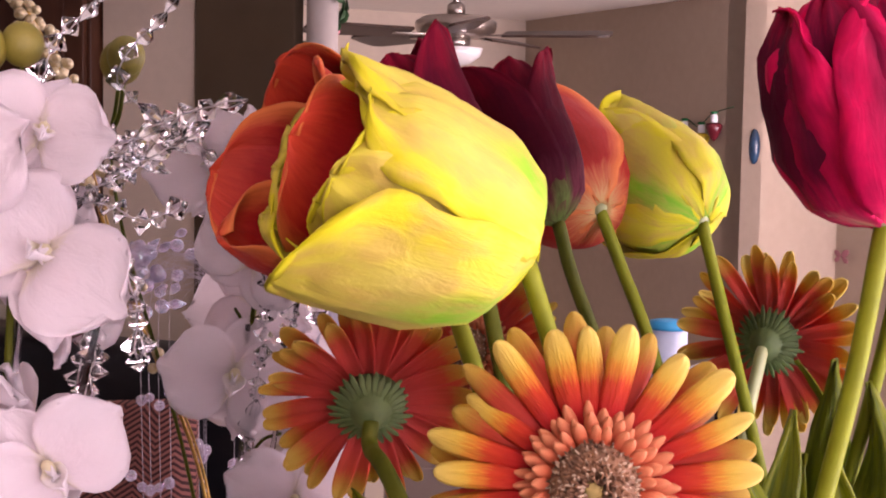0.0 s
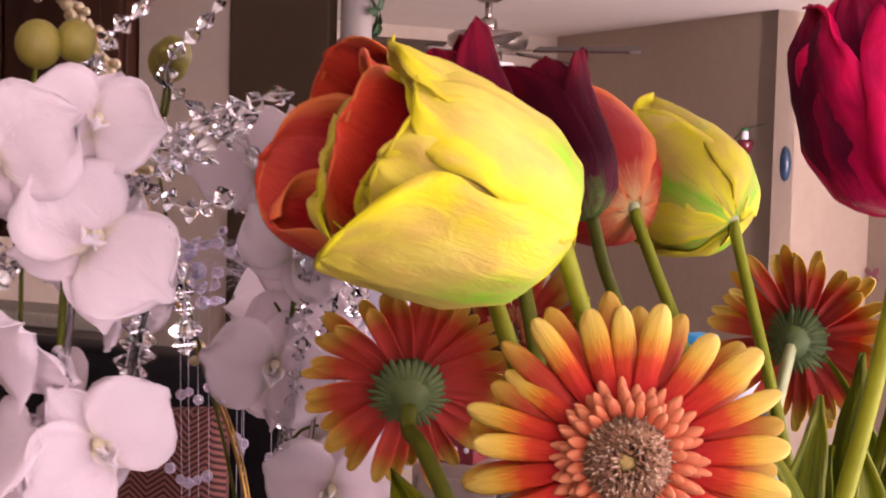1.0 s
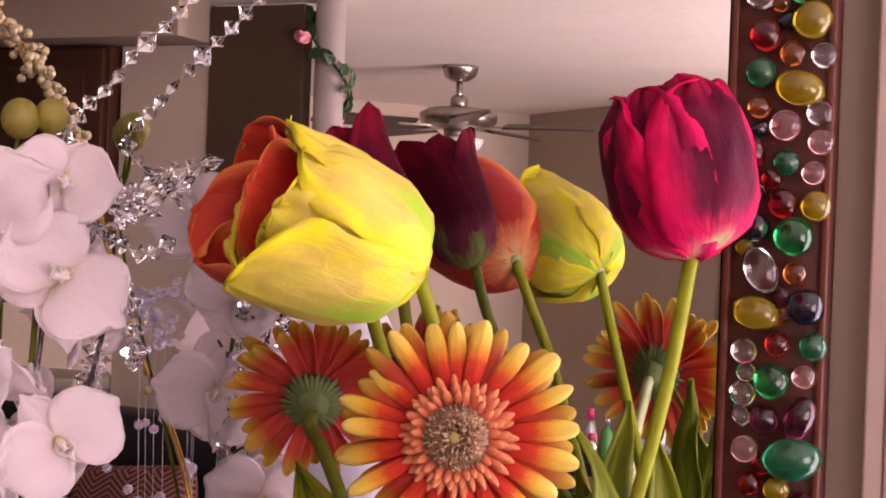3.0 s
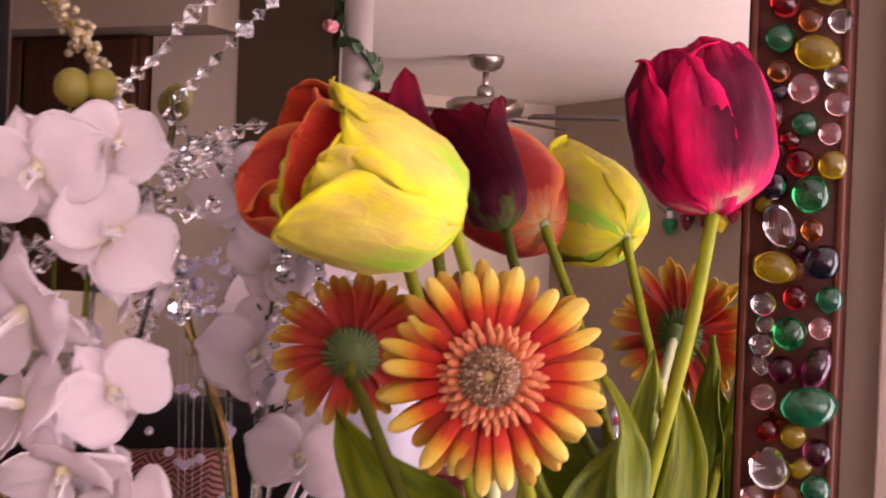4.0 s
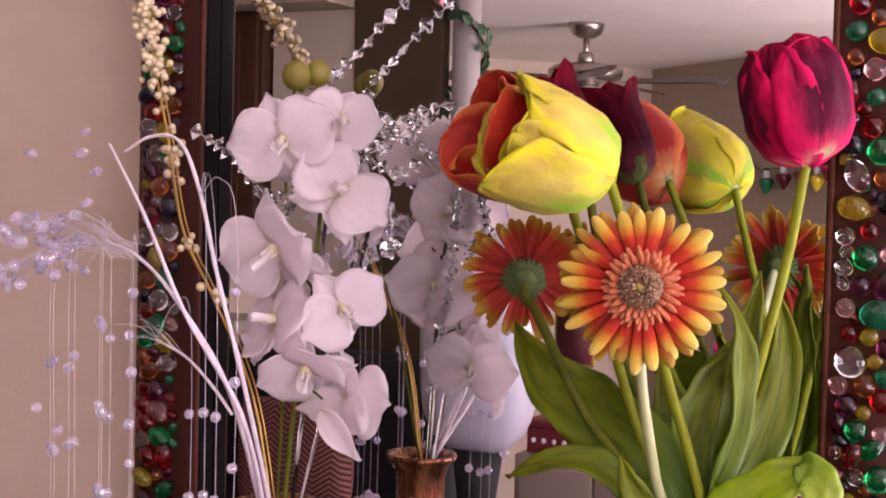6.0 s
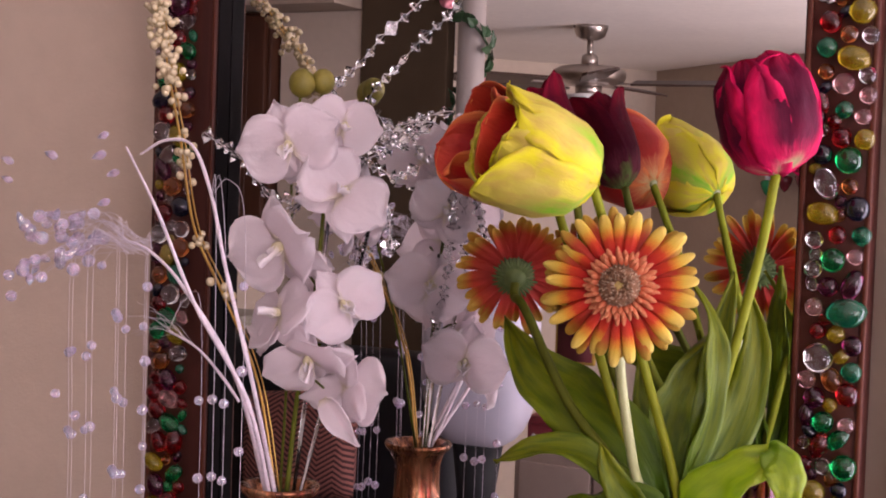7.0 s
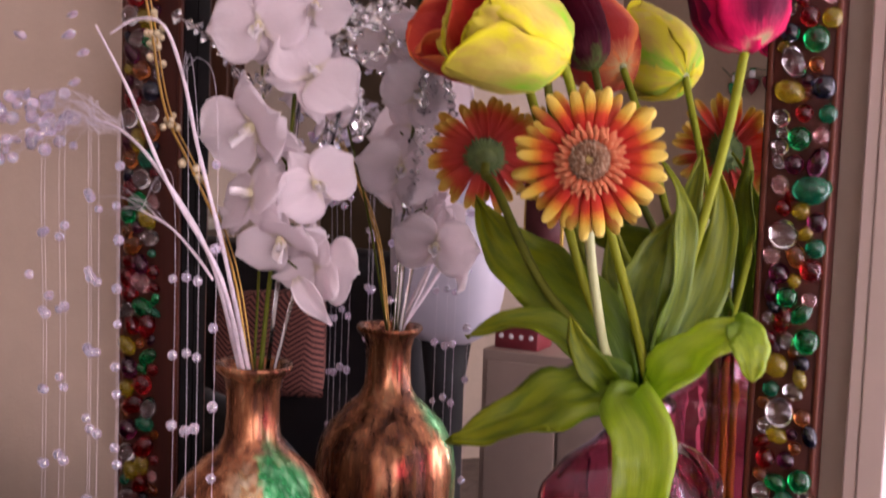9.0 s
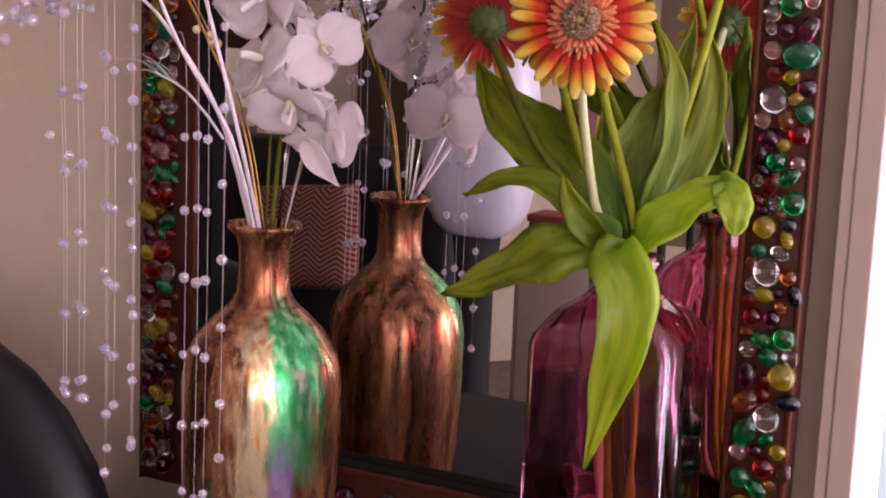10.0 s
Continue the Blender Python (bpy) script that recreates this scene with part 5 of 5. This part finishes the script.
sofa = thing("sofa", (-1.95, -2.1, FLOOR_Z), "black leather sofa with a rounded back", "sofa")
part("backrest", local(sofa, soft_box((-2.75, -2.40, FLOOR_Z + 0.25), (-1.26, -2.14, 0.02), 0.08)), LEATHER, sofa)
for x0, x1 in ((-2.60, -2.0), (-1.98, -1.40)):
    part("seat_cushion", local(sofa, soft_box((x0, -2.16, -0.90), (x1, -1.55, -0.68), 0.06)), LEATHER, sofa)
part("base", local(sofa, soft_box((-2.65, -2.2, FLOOR_Z + 0.05), (-1.35, -1.58, -0.90), 0.03)), LEATHER, sofa)
for x0 in (-2.80, -1.40):
    part("armrest", local(sofa, soft_box((x0, -2.3, FLOOR_Z + 0.05), (x0 + 0.2, -1.52, -0.52), 0.07)), LEATHER, sofa)
for x in (-2.7, -1.3):
    for y in (-2.25, -1.6):
        part("foot", local(sofa, box(bmesh.new(), (x - 0.02, y - 0.02, FLOOR_Z), (x + 0.02, y + 0.02, FLOOR_Z + 0.06))), LEATHER, sofa)
HERR = Mat("rust_herringbone", 0.85)
hs = HERR.n("SeparateXYZ")
HERR.link(HERR.coords("Object"), hs.inputs[0])
zig = HERR.math("ABSOLUTE", HERR.math("SUBTRACT", HERR.math("FRACT", HERR.math("MULTIPLY", hs.outputs[0], 11.0)), 0.5))
band = HERR.math("FRACT", HERR.math("MULTIPLY", HERR.math("ADD", hs.outputs[2], HERR.math("MULTIPLY", zig, 0.060)), 74.0))
HERR.colour(HERR.mix(HERR.ramp(band, [(0.42, (0, 0, 0)), (0.55, (1, 1, 1))]), (0.045, 0.012, 0.012), (0.26, 0.095, 0.075)))
HERR.bump(HERR.noise(300, 3, HERR.coords()), 0.4, 0.002)
HERR = HERR.m
cushion = thing("cushion", (-1.66, -2.04, -0.36), "rust and dark herringbone cushion leaning on the sofa", "cushion")
cbm = bmesh.new()
bmesh.ops.create_grid(cbm, x_segments=16, y_segments=16, size=0.5)
top = list(cbm.verts)
geo = bmesh.ops.duplicate(cbm, geom=list(cbm.verts) + list(cbm.edges) + list(cbm.faces))["geom"]
low = {g for g in geo if isinstance(g, bmesh.types.BMVert)}
for vtx in cbm.verts:
    e = max(0.0, (1 - (2 * vtx.co.x) ** 4) * (1 - (2 * vtx.co.y) ** 4)) ** 0.5
    vtx.co = Vector((vtx.co.x * 0.36 * (0.93 + 0.07 * e), (-0.055 if vtx not in low else 0.055) * e, vtx.co.y * 0.30 * (0.93 + 0.07 * e)))
bmesh.ops.remove_doubles(cbm, verts=cbm.verts, dist=0.0005)
bmesh.ops.recalc_face_normals(cbm, faces=cbm.faces)
bmesh.ops.transform(cbm, matrix=Matrix.Translation((0, 0, 0.145)) @ Matrix.Rotation(radians(-6), 4, "Y") @ Matrix.Rotation(radians(10), 4, "X"), verts=cbm.verts)
part("cushion_cover", cbm, HERR, cushion)

# white rounded chair
SHELL = plain("white_shell", (0.46, 0.44, 0.51), 0.35, scale=20, vary=0.05)
chair = thing("shell_chair", (-1.08, -1.90, FLOOR_Z), "white rounded shell chair on a black pedestal", "chair")


bm = ball(bmesh.new(), (0, 0, 0), 1.0, 32, 20)
for vtx in bm.verts:
    p = vtx.co
    f = 1 / (abs(p.x) ** 3 + abs(p.y) ** 3 + abs(p.z) ** 3) ** (1 / 3)
    vtx.co = Vector((p.x * f * 0.135, p.y * f * 0.10, p.z * f * 0.245 + 1.45))
part("shell_back", bm, SHELL, chair)
# dark table with small things
BLACK = plain("black_metal", (0.012, 0.012, 0.013), 0.65, scale=50, vary=0.2, Specular_IOR_Level=0.2)
part("pedestal", lathe([(0.20, 0.0), (0.20, 0.02), (0.05, 0.05), (0.045, 1.1), (0.06, 1.215)], 24), BLACK, chair)
LAMP_WOOD = wood_mat("brown_table_wood", (0.07, 0.030, 0.018), (0.15, 0.07, 0.042), (0.1, 1, 1), 30)
end_table = thing("end_table", (-0.82, -1.54, FLOOR_Z), "brown wooden end table with an inset grey glass top", "table")
for lo, hi in (((-0.26, -0.18, 0.84), (0.26, -0.12, 0.875)), ((-0.26, 0.12, 0.84), (0.26, 0.18, 0.875)), ((-0.26, -0.12, 0.84), (-0.20, 0.12, 0.875)), ((0.20, -0.12, 0.84), (0.26, 0.12, 0.875))):
    part("top_rail", box(bmesh.new(), lo, hi, 0.004), LAMP_WOOD, end_table)
part("glass_top", box(bmesh.new(), (-0.20, -0.12, 0.855), (0.20, 0.12, 0.868)), plain("grey_glass", (0.10, 0.10, 0.11), 0.12, vary=0.05, bump=0), end_table, "grey glass inset")
for x in (-0.235, 0.235):
    for y in (-0.155, 0.155):
        part("leg", box(bmesh.new(), (x - 0.02, y - 0.02, 0.0), (x + 0.02, y + 0.02, 0.84), 0.003), LAMP_WOOD, end_table)
table = thing("side_table", (-0.57, -2.4, FLOOR_Z), "black side table by the wall", "table")
part("tabletop", local(table, box(bmesh.new(), (-0.78, -2.56, -0.03), (-0.37, -2.26, -0.002), 0.004)), BLACK, table)
for x in (-0.75, -0.40):
    for y in (-2.53, -2.29):
        part("leg", local(table, tube(bmesh.new(), [(x, y, -0.03), (x, y, FLOOR_Z)], 0.012)), BLACK, table)
BLUE_LID = plain("blue_plastic", (0.02, 0.26, 0.50), 0.4, vary=0.08)
CLEARPLASTIC = plain("cloudy_plastic", (0.42, 0.46, 0.56), 0.3, vary=0.1)
canister = thing("canister", (-0.535, -2.40, -0.002), "cloudy plastic canister with a blue lid on the table", "canister")
part("canister_body", lathe([(0.034, 0.0), (0.038, 0.01), (0.040, 0.12)], 24), CLEARPLASTIC, canister)
part("lid", lathe([(0.043, 0.118), (0.044, 0.124), (0.042, 0.136), (0.02, 0.139)], 24), BLUE_LID, canister, "bright blue plastic lid")
PAPER = plain("white_paper", (0.78, 0.76, 0.78), 0.7, vary=0.04)
stack = thing("paper_stack", (-0.435, -2.37, -0.002), "loose stack of white papers on the table", "paper")
for k in range(9):
    part("sheet", box(bmesh.new(), (-0.045, -0.06, 0.005 * k), (0.045, 0.06, 0.005 * k + 0.0035), 0.0, Matrix.Rotation(radians(grn.uniform(-14, 14)), 4, "Z")), PAPER, stack)
JAR_COLOURS = [plain("silver_bottle", (0.5, 0.5, 0.52), 0.25, 0.8), plain("pink_bottle", (0.55, 0.03, 0.16), 0.35), plain("gold_bottle", (0.5, 0.33, 0.05), 0.35, 0.5), plain("green_bottle", (0.05, 0.25, 0.04), 0.4)]
for k, (dx, dy, h) in enumerate(((-0.66, -2.36, 0.11), (-0.635, -2.40, 0.085), (-0.675, -2.42, 0.075), (-0.615, -2.34, 0.10), (-0.645, -2.32, 0.06))):
    jar = thing("small_bottle", (dx, dy, -0.002), "small glossy cosmetic bottle on the side table", "bottle", "small bottles on the side table")
    part("bottle_body", lathe([(0.012, 0.0), (0.014, 0.004), (0.014, h * 0.62), (0.006, h * 0.72), (0.006, h * 0.78)], 14), JAR_COLOURS[k % 4], jar)
    part("cap", lathe([(0.008, h * 0.77), (0.008, h)], 12), JAR_COLOURS[(k + 1) % 4], jar)

# red box and framed picture beyond the sofa
RED = plain("red_lacquer", (0.17, 0.018, 0.026), 0.5, vary=0.15)
BEIGE = plain("beige_paint", (0.30, 0.225, 0.185), 0.5, vary=0.06)
shelf = thing("low_cabinet", (-0.98, -2.95, FLOOR_Z), "beige low cabinet behind the chair", "cabinet")
part("cabinet_body", local(shelf, box(bmesh.new(), (-1.36, -3.1, FLOOR_Z), (-0.85, -2.75, -0.30), 0.005)), BEIGE, shelf)
for x0, x1 in ((-1.34, -1.115), (-1.105, -0.87)):
    part("cabinet_door", local(shelf, box(bmesh.new(), (x0, -2.75, FLOOR_Z + 0.05), (x1, -2.735, -0.33), 0.004)), BEIGE, shelf)
redbox = thing("gift_box", (-1.27, -2.85, -0.30), "red box with white dots on the low cabinet", "box")
part("box_body", box(bmesh.new(), (-0.07, -0.06, 0.0), (0.07, 0.06, 0.075), 0.004), RED, redbox)
part("lid", box(bmesh.new(), (-0.075, -0.065, 0.075), (0.075, 0.065, 0.098), 0.004), RED, redbox)
for k in range(4):
    part("dot", ball(bmesh.new(), (-0.048 + 0.032 * k, 0.061, 0.038), 0.008, 10, 6, (1, 0.3, 1)), PAPER, redbox)
pic = thing("picture", (-1.36, -3.2, 0.0), "small dark red picture in a gold frame", "picture")
PICRED = plain("maroon_print", (0.10, 0.02, 0.025), 0.6, scale=12, vary=0.6)
part("picture_frame", box(bmesh.new(), (-0.07, -0.012, -0.09), (0.07, 0.0, 0.13), 0.004), plain("gilt", (0.45, 0.30, 0.06), 0.4, 0.4), pic)
part("print", box(bmesh.new(), (-0.06, 0.0, -0.08), (0.06, 0.004, 0.12)), PICRED, pic)
part("strut", tube(bmesh.new(), [(0.0, -0.01, 0.1), (0.0, -0.05, -0.30)], 0.006), BLACK, pic)
PLAQUE = plain("blue_glaze", (0.02, 0.05, 0.10), 0.2, scale=30, vary=0.5)
plaque = thing("wall_plaque", (-0.758, -4.84, 0.52), "oval blue glazed plaque hung on the taupe wall", "plaque")
part("plaque_body", ball(bmesh.new(), (0, 0, 0), 0.045, 18, 12, (0.5, 0.5, 1.5)), PLAQUE, plaque)
# string of coloured bulbs along the taupe wall
string = thing("string_lights", (CORNER.x, CORNER.y, 0.60), "string of unlit green, red and yellow bulbs on the taupe wall", "string lights")
SOCKET = plain("white_socket", (0.75, 0.74, 0.78), 0.4, vary=0.05)
BULBS = [plain("green_bulb", (0.01, 0.16, 0.05), 0.25, vary=0.2), plain("dark_red_bulb", (0.12, 0.012, 0.02), 0.25, vary=0.2), plain("yellow_bulb", (0.50, 0.36, 0.02), 0.25, vary=0.2)]
OUT = Vector((-0.64, 0.77, 0.0))


def on_wall(along, z, off):
    return Vector((U.x * along, U.y * along, z)) + OUT * off


hung = ((1.01, -0.075, 0), (1.13, -0.055, 1), (1.25, -0.045, 1), (1.355, -0.06, 2), (1.43, -0.02, 1))
cord = [on_wall(0.88, 0.02, 0.01)]
for along, z, k in hung:
    cord += [on_wall(along - 0.05, z + 0.055, 0.012), on_wall(along, z + 0.072, 0.02)]
    at = on_wall(along, z, 0.03)
    bulb = part("bulb", lathe([(0.002, -0.042), (0.015, -0.030), (0.028, -0.006), (0.034, 0.016), (0.028, 0.026), (0.012, 0.030)], 14), BULBS[k], string)
    bulb.location = at
    part("socket", lathe([(0.011, 0.028), (0.014, 0.034), (0.014, 0.056), (0.006, 0.066)], 12), SOCKET, bulb)
    part("leaf_cap", ball(bmesh.new(), (0, 0, 0.068), 0.016, 10, 6, (1, 1, 0.4)), BULBS[0], bulb)
cord.append(on_wall(1.52, 0.07, 0.01))
part("cord", tube(bmesh.new(), cord, 0.0025, 0.0025, 5, 4), VINE_LEAF, string)

# hallway door with its casing
hd = (B + U * 0.55)
door2 = thing("door_2", (hd.x, hd.y, FLOOR_Z), "cream painted hallway door in a white casing", "door", "", "structure")
hm = Matrix.Rotation(math.atan2(U.y, U.x), 4, "Z")
for lo, hi in (((-0.07, 0.004, 0.0), (0.0, 0.03, 2.1)), ((0.80, 0.004, 0.0), (0.87, 0.03, 2.1)), ((-0.07, 0.004, 2.1), (0.87, 0.03, 2.17))):
    part("casing", box(bmesh.new(), lo, hi, 0.003, hm), PAINT, door2)
part("door_leaf", box(bmesh.new(), (0.0, 0.004, 0.01), (0.80, 0.016, 2.1), 0.002, hm), CREAM, door2)

sticker = thing("door_sticker", (-0.452, -5.140, 0.092), "faded pink butterfly sticker on the hallway door", "sticker")
STICKER = plain("faded_pink", (0.34, 0.13, 0.16), 0.6, vary=0.2)
for turn, size in ((35, 1.0), (150, 0.85), (205, 0.7), (-30, 0.75)):
    wing = ball(bmesh.new(), (0.024, 0, 0), 0.024 * size, 12, 6, (1.0, 0.06, 0.6))
    bmesh.ops.transform(wing, matrix=hm @ Matrix.Rotation(radians(-turn), 4, "Y"), verts=wing.verts)
    part("wing", wing, STICKER, sticker)

# black chair back beside the dresser
seat = thing("desk_chair", (-0.655, -0.20, FLOOR_Z), "black leather chair with a rounded back beside the dresser", "chair")
bm = bmesh.new()
bmesh.ops.create_uvsphere(bm, u_segments=32, v_segments=20, radius=1.0)
for vtx in bm.verts:
    p = vtx.co
    f = 1 / max(1e-6, (abs(p.x) ** 2.6 + abs(p.y) ** 2.6 + abs(p.z) ** 2.6)) ** (1 / 2.6)
    vtx.co = Vector((p.x * f * 0.285, p.y * f * 0.055, p.z * f * 0.33 + FLOOR_Z * -1 - 0.21))
part("backrest", bm, LEATHER, seat)
part("seat", local(seat, soft_box((-0.92, -0.62, -0.90), (-0.54, -0.22, -0.80), 0.04)), LEATHER, seat)
part("post", local(seat, tube(bmesh.new(), [(-0.68, -0.2, -0.4), (-0.68, -0.22, -0.7), (-0.68, -0.3, -0.86)], 0.02)), BLACK, seat)
part("pillar", local(seat, tube(bmesh.new(), [(-0.70, -0.42, -0.9), (-0.70, -0.42, FLOOR_Z + 0.06)], 0.025)), BLACK, seat)
for k in range(5):
    a = 2 * math.pi * k / 5
    part("foot", local(seat, tube(bmesh.new(), [(-0.70, -0.42, FLOOR_Z + 0.07), (-0.70 + 0.24 * math.cos(a), -0.42 + 0.24 * math.sin(a), FLOOR_Z + 0.02)], 0.018, 0.012)), BLACK, seat)
